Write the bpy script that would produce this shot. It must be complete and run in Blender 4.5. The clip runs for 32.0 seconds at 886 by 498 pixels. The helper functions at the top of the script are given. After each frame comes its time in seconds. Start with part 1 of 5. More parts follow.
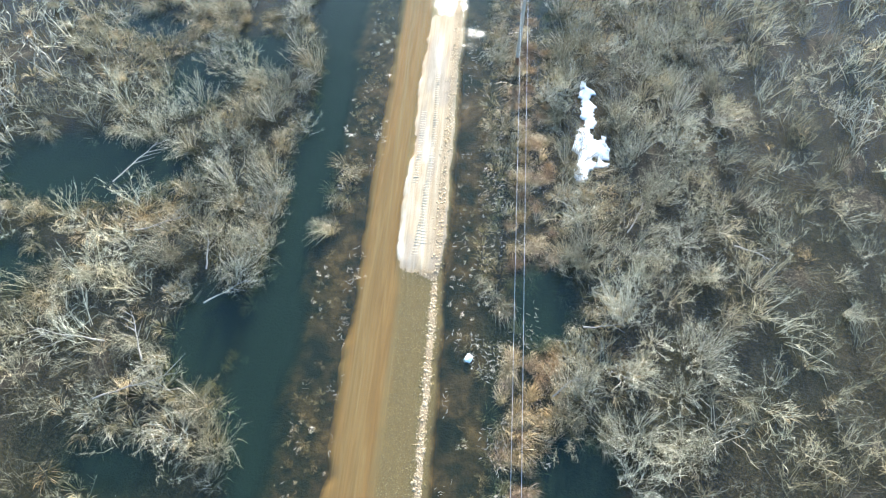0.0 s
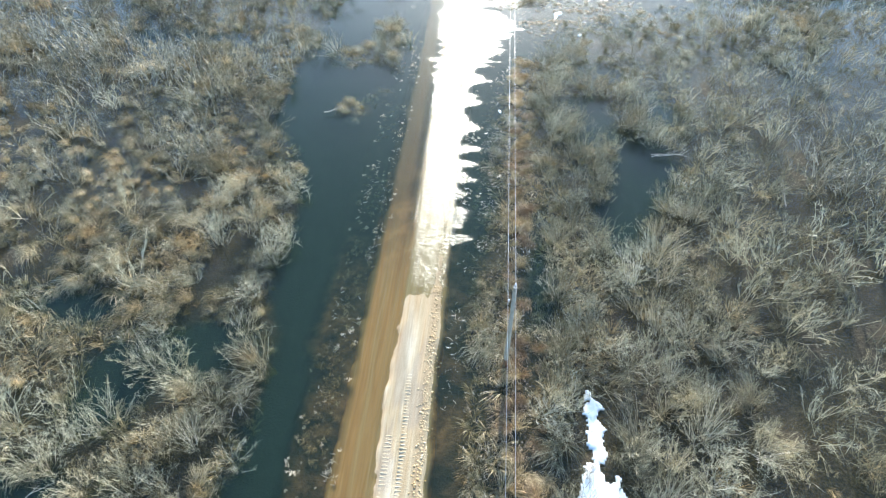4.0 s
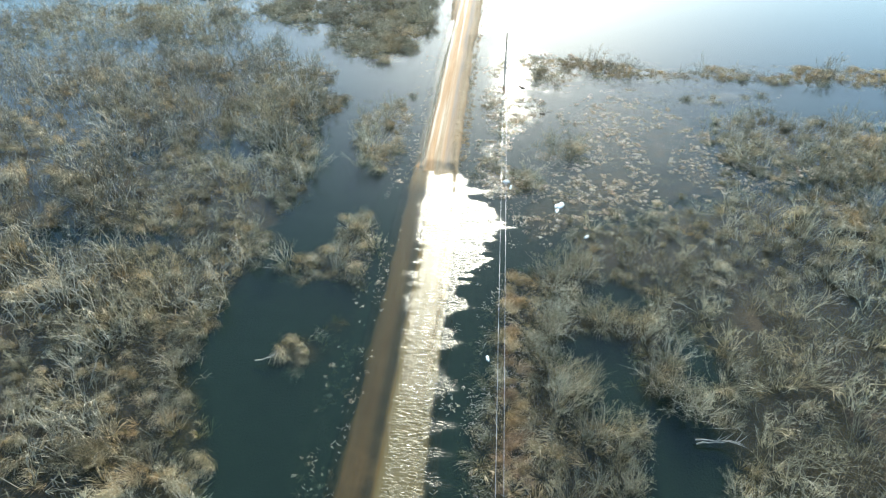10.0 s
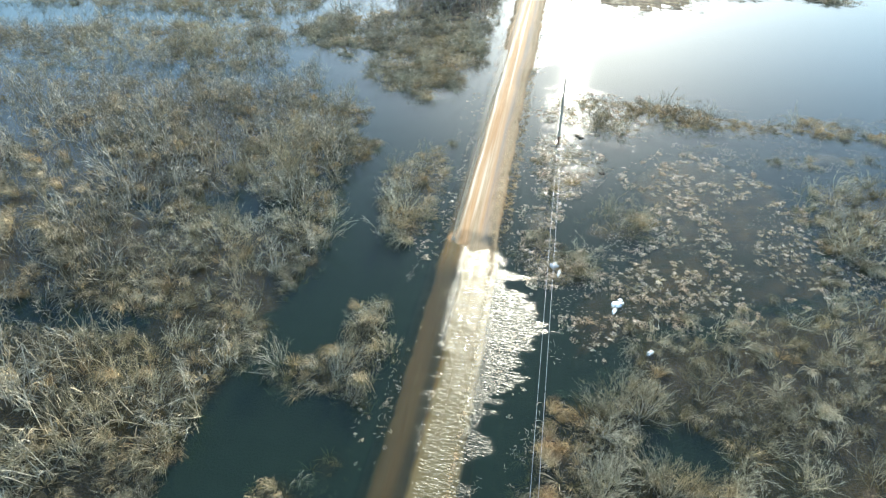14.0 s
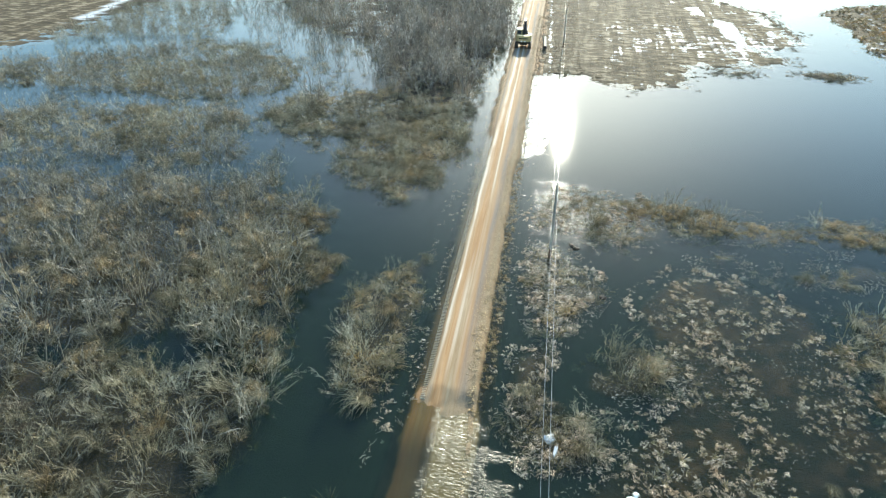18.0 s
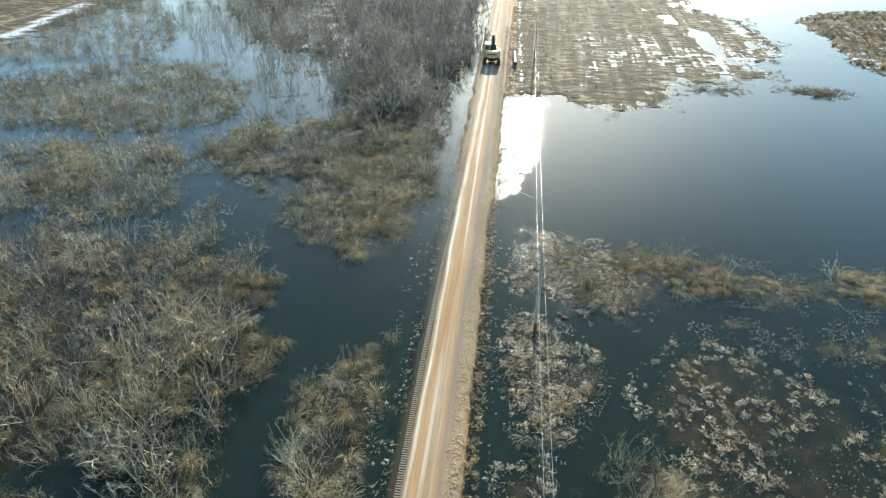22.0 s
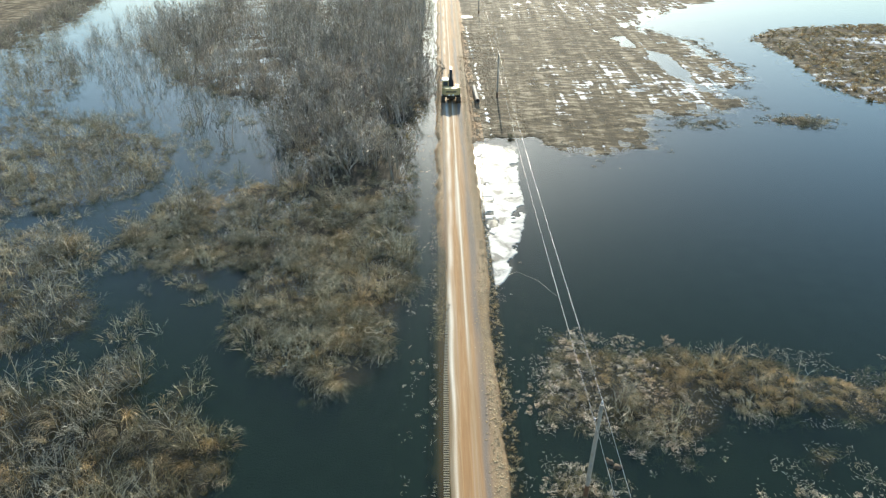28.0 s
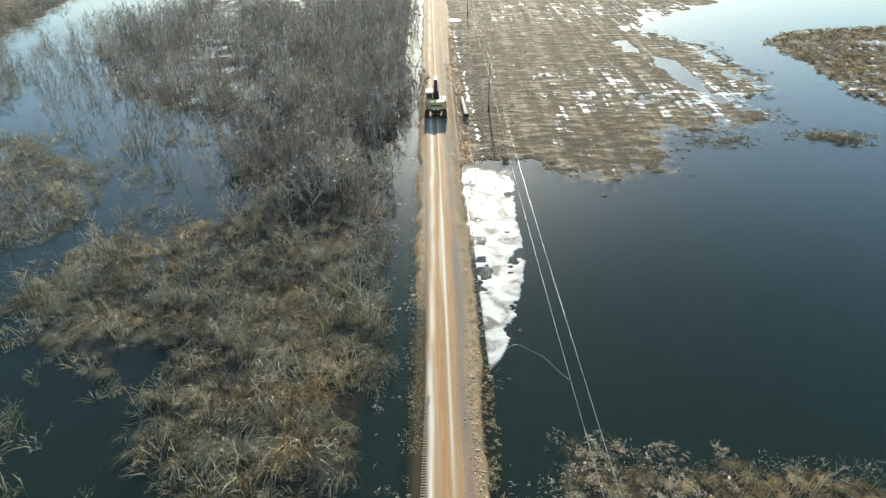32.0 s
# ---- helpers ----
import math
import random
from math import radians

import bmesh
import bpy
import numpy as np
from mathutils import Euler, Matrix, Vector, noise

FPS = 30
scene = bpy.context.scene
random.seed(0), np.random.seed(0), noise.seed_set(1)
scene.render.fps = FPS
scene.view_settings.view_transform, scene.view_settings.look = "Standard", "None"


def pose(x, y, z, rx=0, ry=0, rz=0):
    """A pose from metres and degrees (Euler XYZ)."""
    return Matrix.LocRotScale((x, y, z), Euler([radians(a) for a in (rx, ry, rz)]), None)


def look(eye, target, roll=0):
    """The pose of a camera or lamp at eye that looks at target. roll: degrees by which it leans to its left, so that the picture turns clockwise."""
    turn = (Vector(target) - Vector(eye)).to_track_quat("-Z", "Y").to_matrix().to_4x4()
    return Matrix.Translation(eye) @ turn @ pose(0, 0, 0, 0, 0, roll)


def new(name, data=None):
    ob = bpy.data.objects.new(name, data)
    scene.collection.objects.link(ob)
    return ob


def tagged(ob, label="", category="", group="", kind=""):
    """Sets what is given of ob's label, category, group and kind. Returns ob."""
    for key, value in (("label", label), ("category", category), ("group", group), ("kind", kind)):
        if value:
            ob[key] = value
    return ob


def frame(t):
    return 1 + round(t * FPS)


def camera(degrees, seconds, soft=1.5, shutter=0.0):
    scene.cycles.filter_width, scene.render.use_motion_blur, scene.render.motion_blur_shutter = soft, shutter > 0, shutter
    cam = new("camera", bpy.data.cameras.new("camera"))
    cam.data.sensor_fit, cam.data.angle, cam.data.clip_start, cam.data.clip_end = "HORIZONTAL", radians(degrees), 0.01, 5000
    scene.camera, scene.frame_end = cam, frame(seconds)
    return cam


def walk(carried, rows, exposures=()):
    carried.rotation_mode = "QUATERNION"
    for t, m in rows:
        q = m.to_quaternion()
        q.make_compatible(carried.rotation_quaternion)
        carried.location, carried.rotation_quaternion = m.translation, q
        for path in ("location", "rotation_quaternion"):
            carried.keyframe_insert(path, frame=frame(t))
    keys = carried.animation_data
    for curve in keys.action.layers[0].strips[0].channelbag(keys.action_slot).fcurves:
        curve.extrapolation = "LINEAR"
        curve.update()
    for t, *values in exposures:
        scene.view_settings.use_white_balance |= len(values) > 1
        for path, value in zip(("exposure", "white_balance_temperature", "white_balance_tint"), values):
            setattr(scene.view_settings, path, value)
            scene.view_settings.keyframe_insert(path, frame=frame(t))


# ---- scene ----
cam = camera(71.8, 32.0, soft=1.2)
METRES, EYE, TILT, LEAN, TURN = 100.0, 32.7, 0.0, 0.0, 4.2
ROWS = [
    (0.0, 0.0, 0.0, 0.0, 0.08, -59.64, -0.05),
    (0.5, 0.0017, 0.0176, -0.0009, 0.11, -58.6, -0.08),
    (1.0, 0.0034, 0.0353, -0.0016, 0.16, -57.54, -0.15),
    (1.5, 0.0051, 0.0535, -0.0024, 0.19, -55.97, -0.23),
    (2.0, 0.0072, 0.0719, -0.0028, 0.21, -54.13, -0.26),
    (2.5, 0.0098, 0.0904, -0.0034, 0.24, -52.27, -0.27),
    (3.0, 0.0121, 0.1087, -0.0039, 0.28, -50.37, -0.28),
    (3.5, 0.0144, 0.1264, -0.0045, 0.3, -48.5, -0.29),
    (4.0, 0.0163, 0.1441, -0.0045, 0.31, -46.51, -0.29),
    (4.5, 0.0181, 0.1607, -0.0052, 0.32, -44.66, -0.32),
    (6.5, 0.0236, 0.2261, -0.0066, 0.4, -38.46, -0.44),
    (7.0, 0.025, 0.2424, -0.0063, 0.43, -38.37, -0.46),
    (7.5, 0.0265, 0.2571, -0.0064, 0.46, -38.29, -0.48),
    (8.0, 0.0285, 0.2727, -0.0061, 0.48, -38.12, -0.48),
    (8.5, 0.0309, 0.2877, -0.0061, 0.53, -37.55, -0.48),
    (9.0, 0.0332, 0.3025, -0.0063, 0.57, -37.46, -0.46),
    (9.5, 0.0351, 0.317, -0.0063, 0.58, -37.39, -0.46),
    (10.0, 0.0372, 0.3312, -0.0061, 0.61, -37.36, -0.46),
    (10.5, 0.0393, 0.3453, -0.0064, 0.64, -37.31, -0.45),
    (11.0, 0.0414, 0.3597, -0.0062, 0.67, -37.29, -0.44),
    (11.5, 0.0431, 0.3748, -0.0062, 0.73, -37.25, -0.44),
    (12.0, 0.0437, 0.3903, -0.0061, 2.6, -37.23, -0.47),
    (12.5, 0.0452, 0.4062, -0.0058, 5.89, -37.25, -0.4),
    (13.0, 0.0461, 0.4222, -0.0062, 6.26, -37.2, -0.38),
    (13.5, 0.0461, 0.4384, -0.0058, 6.13, -37.19, -0.38),
    (14.0, 0.0465, 0.4548, -0.0057, 6.16, -37.14, -0.36),
    (14.5, 0.0467, 0.4714, -0.0056, 6.17, -37.02, -0.37),
    (15.0, 0.0469, 0.4883, -0.005, 6.17, -34.98, -0.39),
    (15.5, 0.048, 0.5043, -0.005, 6.22, -32.62, -0.35),
    (17.5, 0.0513, 0.5681, -0.0045, 5.68, -32.41, -0.33),
    (18.0, 0.0519, 0.5839, -0.0043, 5.32, -32.38, -0.34),
    (18.5, 0.0524, 0.5994, -0.0039, 4.79, -32.37, -0.36),
    (19.0, 0.053, 0.6144, -0.0036, 4.57, -32.35, -0.36),
    (19.5, 0.054, 0.6291, -0.0032, 4.2, -32.33, -0.35),
    (20.0, 0.055, 0.6432, -0.0028, 4.01, -32.33, -0.37),
    (20.5, 0.0549, 0.657, -0.0028, 3.81, -32.31, -0.37),
    (21.0, 0.0533, 0.6701, -0.0023, 3.41, -32.3, -0.38),
    (21.5, 0.051, 0.6831, -0.0022, 2.78, -32.3, -0.34),
    (22.0, 0.0476, 0.6957, -0.002, 2.14, -32.3, -0.35),
    (22.5, 0.0432, 0.7082, -0.0016, 1.8, -32.23, -0.34),
    (23.0, 0.0383, 0.7205, -0.0014, 1.65, -32.13, -0.33),
    (23.5, 0.0331, 0.7328, -0.0014, 1.05, -32.0, -0.3),
    (24.0, 0.0275, 0.7449, -0.001, -1.41, -31.9, -0.25),
    (24.5, 0.0213, 0.7571, -0.0005, -3.42, -31.78, -0.28),
    (25.0, 0.0162, 0.7689, -0.0003, -3.81, -31.66, -0.26),
    (25.5, 0.0104, 0.7803, 0.0001, -3.83, -31.59, -0.26),
    (27.5, 0.0007, 0.8327, 0.0014, -4.45, -31.29, -0.15),
    (28.0, 0.0012, 0.8474, 0.0015, -4.62, -31.22, -0.13),
    (28.5, 0.0023, 0.8628, 0.0007, -4.79, -31.13, -0.11),
    (29.0, 0.0039, 0.8789, -0.0002, -4.93, -31.09, -0.1),
    (29.5, 0.006, 0.8954, -0.0022, -5.06, -31.03, -0.08),
    (30.0, 0.0088, 0.9121, -0.0051, -5.17, -31.0, -0.06),
    (30.5, 0.0116, 0.9294, -0.0094, -5.3, -30.97, -0.06),
    (31.0, 0.0154, 0.9468, -0.0148, -5.37, -30.95, -0.04),
    (31.5, 0.019, 0.9646, -0.0206, -5.46, -30.92, -0.02),
    (32.0, 0.0231, 0.9823, -0.0245, -5.5, -30.91, -0.03),
]
walk(cam, [(t, pose(0, 0, EYE, TILT, LEAN, TURN) @ pose(METRES * x, METRES * y, METRES * z, 90 + pitch, roll, yaw)) for t, x, y, z, yaw, pitch, roll in ROWS],
     exposures=[(0.0, 2.04, 6350, 8.5), (4.0, 1.79, 6550, 6.0), (9.0, 1.42, 6850, 2.5), (14.0, 1.45, 6900, 3.5), (18.0, 1.1, 6950, 0.5), (22.0, 1.06, 7050, 2.0), (32.0, 0.86, 7350, 5.0)])

from collections import Counter

# ---- world, sun ----
SUN_EL, SUN_AZ = radians(21.5), radians(2.3)
world = bpy.data.worlds.new("sky")
scene.world = world
world.use_nodes = True
wn = world.node_tree.nodes
sky = wn.new("ShaderNodeTexSky")
sky.sky_type, sky.sun_disc = "NISHITA", False
sky.sun_elevation, sky.sun_rotation = SUN_EL, SUN_AZ
sky.air_density, sky.dust_density, sky.ozone_density = 1.35, 0.9, 6.0
wn["Background"].inputs["Strength"].default_value = 0.145
world.node_tree.links.new(sky.outputs[0], wn["Background"].inputs["Color"])
sun = new("sun", bpy.data.lights.new("sun", "SUN"))
sun.data.energy, sun.data.angle, sun.data.color = 4.2, radians(0.53), (1.0, 0.96, 0.87)
sun_way = Vector((math.sin(SUN_AZ) * math.cos(SUN_EL), math.cos(SUN_AZ) * math.cos(SUN_EL), math.sin(SUN_EL)))
sun.matrix_world = look(sun_way * 300, (0, 0, 0))


# ---- material helpers ----
class Nodes:
    """A small wrapper to write node materials in few lines."""

    def __init__(self, name):
        self.mat = bpy.data.materials.new(name)
        self.mat.use_nodes = True
        self.t = self.mat.node_tree
        self.bsdf = self.t.nodes["Principled BSDF"]
        self.out = self.t.nodes["Material Output"]

    def put(self, kind, **sockets):
        n = self.t.nodes.new(kind)
        for key, value in sockets.items():
            self.link(value, n.inputs[key.replace("_", " ")])
        return n

    def link(self, value, socket):
        if isinstance(value, bpy.types.NodeSocket):
            self.t.links.new(value, socket)
        else:
            socket.default_value = value

    def noise(self, scale, detail=4, rough=0.6, vector=None, distortion=0.0):
        n = self.put("ShaderNodeTexNoise", Scale=scale, Detail=detail, Roughness=rough, Distortion=distortion)
        if vector is not None:
            self.link(vector, n.inputs["Vector"])
        return n.outputs["Fac"]

    def ramp(self, fac, *stops):
        n = self.put("ShaderNodeValToRGB", Fac=fac)
        e = n.color_ramp.elements
        while len(e) < len(stops):
            e.new(0.5)
        for el, (at, c) in zip(e, stops):
            el.position, el.color = at, (*c, 1) if len(c) == 3 else c
        return n.outputs["Color"]

    def val(self, fac, a, b, lo=0.0, hi=1.0):
        n = self.put("ShaderNodeMapRange", Value=fac)
        for key, v in (("From Min", lo), ("From Max", hi), ("To Min", a), ("To Max", b)):
            self.link(v, n.inputs[key])
        return n.outputs["Result"]

    def mix(self, fac, a, b, mode="MIX"):
        n = self.t.nodes.new("ShaderNodeMix")
        n.data_type, n.blend_type = "RGBA", mode
        for i, v in ((0, fac), (6, a), (7, b)):
            self.link((*v, 1) if isinstance(v, tuple) and len(v) == 3 else v, n.inputs[i])
        return n.outputs[2]

    def math(self, op, a, b=0.0):
        n = self.t.nodes.new("ShaderNodeMath")
        n.operation = op
        self.link(a, n.inputs[0])
        self.link(b, n.inputs[1])
        return n.outputs[0]

    def attr(self, name):
        n = self.put("ShaderNodeAttribute")
        n.attribute_name = name
        return n.outputs["Fac"]

    def coords(self, scale=(1, 1, 1)):
        n = self.put("ShaderNodeTexCoord")
        m = self.put("ShaderNodeMapping", Vector=n.outputs["Object"])
        m.inputs["Scale"].default_value = scale
        return m.outputs["Vector"]

    def turned(self, degrees, scale):
        """Coordinates turned about the upright axis before they are scaled."""
        n = self.put("ShaderNodeTexCoord")
        m = self.put("ShaderNodeMapping", Vector=n.outputs["Object"])
        m.inputs["Rotation"].default_value = (0, 0, radians(degrees))
        k = self.put("ShaderNodeMapping", Vector=m.outputs["Vector"])
        k.inputs["Scale"].default_value = scale
        return k.outputs["Vector"]

    def bump(self, height, strength=0.5, distance=0.05):
        n = self.put("ShaderNodeBump", Height=height, Strength=strength, Distance=distance)
        return n.outputs["Normal"]

    def done(self, color=None, rough=0.8, normal=None, metal=0.0, spec=0.5):
        b = self.bsdf.inputs
        if color is not None:
            self.link((*color, 1) if isinstance(color, tuple) and len(color) == 3 else color, b["Base Color"])
        self.link(rough, b["Roughness"])
        self.link(metal, b["Metallic"])
        self.link(spec, b["Specular IOR Level"])
        if normal is not None:
            self.link(normal, b["Normal"])
        return self.mat


def plant_mat(name, dark, light, tip, rough=0.75, warm=(1.12, 0.93, 0.68), spec=0.35):
    """Bark, twigs or straw: colour varies from plant to plant and from stem to stem."""
    m = Nodes(name)
    ob = m.put("ShaderNodeObjectInfo").outputs["Random"]
    isl = m.put("ShaderNodeNewGeometry").outputs["Random Per Island"]
    big = m.noise(0.13, 4, 0.6, m.coords())
    grain = m.noise(9.0, 2, 0.6, m.coords())
    tone = m.math("FRACT", m.math("ADD", ob, m.attr("tone")))
    f = m.math("ADD", m.math("MULTIPLY", isl, 0.42), m.math("ADD", m.math("MULTIPLY", tone, 0.62), m.val(big, -0.05, 0.32, 0.3, 0.7)))
    c = m.ramp(f, (0.1, dark), (0.62, light), (0.98, tip))
    where = m.put("ShaderNodeNewGeometry").outputs["Position"]
    hue = m.noise(0.33, 4, 0.65, where)
    c = m.mix(m.val(hue, 0.0, 0.85, 0.46, 0.66), c, m.mix(1.0, c, warm, "MULTIPLY"))
    c = m.mix(m.val(m.noise(0.21, 3, 0.6, where), 0.55, 0.0, 0.36, 0.5), c, m.mix(1.0, c, (0.55, 0.56, 0.54), "MULTIPLY"))
    c = m.mix(m.val(grain, 0.0, 0.3), c, dark)
    return m.done(c, rough, spec=spec)


TWIG = plant_mat("willow_twigs", (0.05, 0.045, 0.028), (0.385, 0.35, 0.225), (0.83, 0.77, 0.56), rough=0.55)
STEM = plant_mat("willow_stems", (0.11, 0.09, 0.06), (0.46, 0.405, 0.29), (0.82, 0.76, 0.62))
BARK = plant_mat("tree_bark", (0.12, 0.10, 0.08), (0.33, 0.29, 0.24), (0.54, 0.50, 0.45))
BRANCH = plant_mat("tree_branches", (0.10, 0.09, 0.07), (0.39, 0.355, 0.29), (0.72, 0.68, 0.60), rough=0.5)
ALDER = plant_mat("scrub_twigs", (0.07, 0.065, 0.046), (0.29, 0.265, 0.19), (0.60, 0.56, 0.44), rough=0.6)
STRAW = plant_mat("dead_grass", (0.20, 0.14, 0.07), (0.54, 0.41, 0.225), (0.80, 0.66, 0.42))
OLIVE = plant_mat("bleached_marsh_grass", (0.085, 0.072, 0.04), (0.335, 0.295, 0.18), (0.66, 0.59, 0.42), rough=0.6)
PALE_STRAW = plant_mat("bleached_reed", (0.33, 0.24, 0.145), (0.70, 0.55, 0.37), (0.90, 0.79, 0.61), rough=0.36, warm=(1.12, 0.93, 0.80), spec=0.9)
RUSSET = plant_mat("russet_sedge", (0.16, 0.10, 0.055), (0.38, 0.255, 0.15), (0.58, 0.45, 0.30))


def water_material():
    m = Nodes("flood_water")
    v = m.coords()
    glitter = m.math("MULTIPLY", m.attr("reedy"), m.val(m.noise(5.0, 3, 0.75, v), 0.0, 0.4, 0.58, 0.66))
    ruffle = m.math("MAXIMUM", m.attr("ruffle"), glitter)
    small = m.noise(3.2, 2, 0.5, m.coords((0.6, 1.7, 1.0)), 0.9)
    fine = m.noise(7.0, 2, 0.5, m.coords((0.7, 1.5, 1.0)), 0.6)
    wide = m.noise(0.5, 3, 0.55, v)
    h = m.math("ADD", m.math("MULTIPLY", small, 0.75), m.math("MULTIPLY", fine, 0.3))
    h = m.math("ADD", h, m.math("MULTIPLY", wide, 0.3))
    n = m.bump(h, m.val(ruffle, 0.0, 1.0), 0.2)
    facing = m.put("ShaderNodeLayerWeight", Blend=0.5, Normal=n).outputs["Facing"]
    fres = m.math("ADD", m.math("MULTIPLY", m.math("POWER", facing, 5.0), 0.98), 0.02)
    calm = m.put("ShaderNodeBsdfGlossy", Color=(1, 1, 1, 1), Roughness=0.03)
    rough = m.put("ShaderNodeBsdfGlossy", Color=(1, 1, 1, 1), Roughness=m.val(ruffle, 0.14, 0.4, 0.0, 0.7), Normal=n)
    gloss = m.put("ShaderNodeMixShader", Fac=m.val(ruffle, 0.0, 1.0, 0.0, 0.25))
    m.link(calm.outputs[0], gloss.inputs[1])
    m.link(rough.outputs[0], gloss.inputs[2])
    depth = m.attr("depth")
    clear = m.put("ShaderNodeBsdfTransparent", Color=m.ramp(depth, (0.0, (0.86, 0.84, 0.74)), (0.22, (0.66, 0.66, 0.52)), (0.6, (0.24, 0.33, 0.27))))
    silt_murk = m.put("ShaderNodeBsdfDiffuse", Color=(0.042, 0.078, 0.05, 1))
    body = m.put("ShaderNodeMixShader", Fac=m.val(depth, 0.04, 0.21, 0.0, 0.7))
    m.link(clear.outputs[0], body.inputs[1])
    m.link(silt_murk.outputs[0], body.inputs[2])
    mixed = m.put("ShaderNodeMixShader", Fac=fres)
    m.link(body.outputs[0], mixed.inputs[1])
    m.link(gloss.outputs[0], mixed.inputs[2])
    m.link(mixed.outputs[0], m.out.inputs["Surface"])
    return m.mat


TRACK_TURN = 3.0


def ground_material():
    m = Nodes("marsh_ground")
    v = m.coords()
    land, snow, field, shelf = (m.attr(a) for a in ("land", "snow", "field", "shelf"))
    n1, n2, n3 = m.noise(0.7, 5, 0.65, v), m.noise(6.0, 5, 0.7, v), m.noise(0.12, 3, 0.6, v)
    # Mud near black in the channels, standing in for light lost with depth.
    mud = m.ramp(n1, (0.3, (0.010, 0.016, 0.014)), (0.7, (0.028, 0.032, 0.026)))
    litter = m.ramp(n2, (0.3, (0.016, 0.014, 0.010)), (0.52, (0.055, 0.043, 0.026)), (0.75, (0.19, 0.145, 0.085)))
    litter = m.mix(m.val(n3, 0.0, 0.55, 0.35, 0.7), litter, (0.032, 0.03, 0.022))
    weed = m.ramp(n1, (0.38, (0.016, 0.016, 0.012)), (0.5, (0.10, 0.058, 0.028)), (0.66, (0.32, 0.18, 0.085)))
    rows = m.noise(1.0, 5, 0.68, m.coords((0.27, 0.8, 1.0)))
    ruts = m.noise(1.0, 4, 0.65, m.turned(TRACK_TURN, (0.5, 0.02, 1.0)))
    stub = m.ramp(m.math("ADD", m.math("MULTIPLY", rows, 0.66), m.math("MULTIPLY", ruts, 0.34)), (0.43, (0.044, 0.033, 0.016)), (0.51, (0.105, 0.078, 0.04)), (0.6, (0.36, 0.295, 0.20)))
    stub = m.mix(m.val(n2, 0.0, 0.4, 0.4, 0.75), stub, (0.07, 0.055, 0.03))
    patches = m.math("ADD", m.math("MULTIPLY", m.noise(1.0, 4, 0.65, m.turned(TRACK_TURN, (0.7, 0.05, 1.0)), 0.6), 0.42), m.math("MULTIPLY", m.noise(1.0, 4, 0.7, m.coords((0.3, 0.62, 1.0))), 0.58))
    patches = m.math("ADD", patches, m.math("MULTIPLY", m.attr("icy"), 0.16))
    snow = m.math("MAXIMUM", snow, m.math("MULTIPLY", m.val(patches, 0.0, 1.0, 0.60, 0.65), field))
    ice = m.ramp(n2, (0.3, (0.62, 0.67, 0.72)), (0.7, (0.82, 0.84, 0.85)))
    c = m.mix(shelf, mud, weed)
    c = m.mix(land, c, litter)
    c = m.mix(field, c, stub)
    c = m.mix(snow, c, ice)
    tilled = m.math("MULTIPLY", m.math("ADD", rows, ruts), m.math("MULTIPLY", field, 1.6))
    bump = m.bump(m.math("ADD", tilled, m.math("ADD", n2, m.math("MULTIPLY", n1, 0.6))), 0.7, 0.14)
    return m.done(c, m.val(snow, 0.9, 0.5), bump, spec=0.25)


def road_material():
    m = Nodes("sandy_road")
    v = m.coords()
    streak = m.noise(1.0, 5, 0.6, m.coords((4.0, 0.16, 1.0)), 1.1)
    streak2 = m.noise(1.0, 3, 0.6, m.coords((1.6, 0.05, 1.0)), 0.2)
    grit = m.noise(16.0, 4, 0.75, v)
    blot = m.noise(0.45, 4, 0.6, v)
    pale, stone, bed_depth = m.attr("pale"), m.attr("stone"), m.attr("shoulder")
    brown = m.ramp(streak, (0.25, (0.33, 0.165, 0.06)), (0.55, (0.43, 0.235, 0.10)), (0.8, (0.52, 0.325, 0.16)))
    sand = m.ramp(streak, (0.28, (0.24, 0.19, 0.115)), (0.5, (0.345, 0.295, 0.195)), (0.75, (0.46, 0.415, 0.305)))
    mixed = m.math("ADD", pale, m.val(streak2, -0.24, 0.24, 0.3, 0.7))
    c = m.mix(mixed, brown, sand)
    gravel = m.ramp(grit, (0.3, (0.17, 0.115, 0.062)), (0.55, (0.35, 0.25, 0.145)), (0.78, (0.58, 0.46, 0.30)))
    c = m.mix(stone, c, gravel)
    c = m.mix(m.val(grit, 0.0, 0.3, 0.35, 0.8), c, (0.20, 0.145, 0.085))
    blot2 = m.noise(0.7, 5, 0.65, v)
    # Russet bed; drowned stretches go near black for light lost in water.
    silt_murk = m.ramp(blot2, (0.38, (0.016, 0.016, 0.012)), (0.5, (0.10, 0.058, 0.028)), (0.66, (0.32, 0.18, 0.085)))
    silt_murk = m.mix(m.attr("drowned"), silt_murk, m.ramp(blot2, (0.35, (0.010, 0.016, 0.014)), (0.7, (0.034, 0.034, 0.026))))
    c = m.mix(m.attr("damp"), c, m.ramp(grit, (0.3, (0.12, 0.10, 0.083)), (0.7, (0.26, 0.225, 0.19))))
    c = m.mix(m.attr("chalk"), c, m.ramp(grit, (0.3, (0.66, 0.58, 0.45)), (0.7, (0.83, 0.77, 0.65))))
    c = m.mix(bed_depth, c, silt_murk)
    h = m.math("ADD", m.math("MULTIPLY", grit, 0.5), m.math("MULTIPLY", streak, 0.9))
    return m.done(c, m.val(blot, 0.75, 0.95), m.bump(h, 0.55, 0.05), spec=0.3)


# ---- plan of the flooded land ----
def lattice(seed):
    return np.random.RandomState(seed).rand(257, 257)


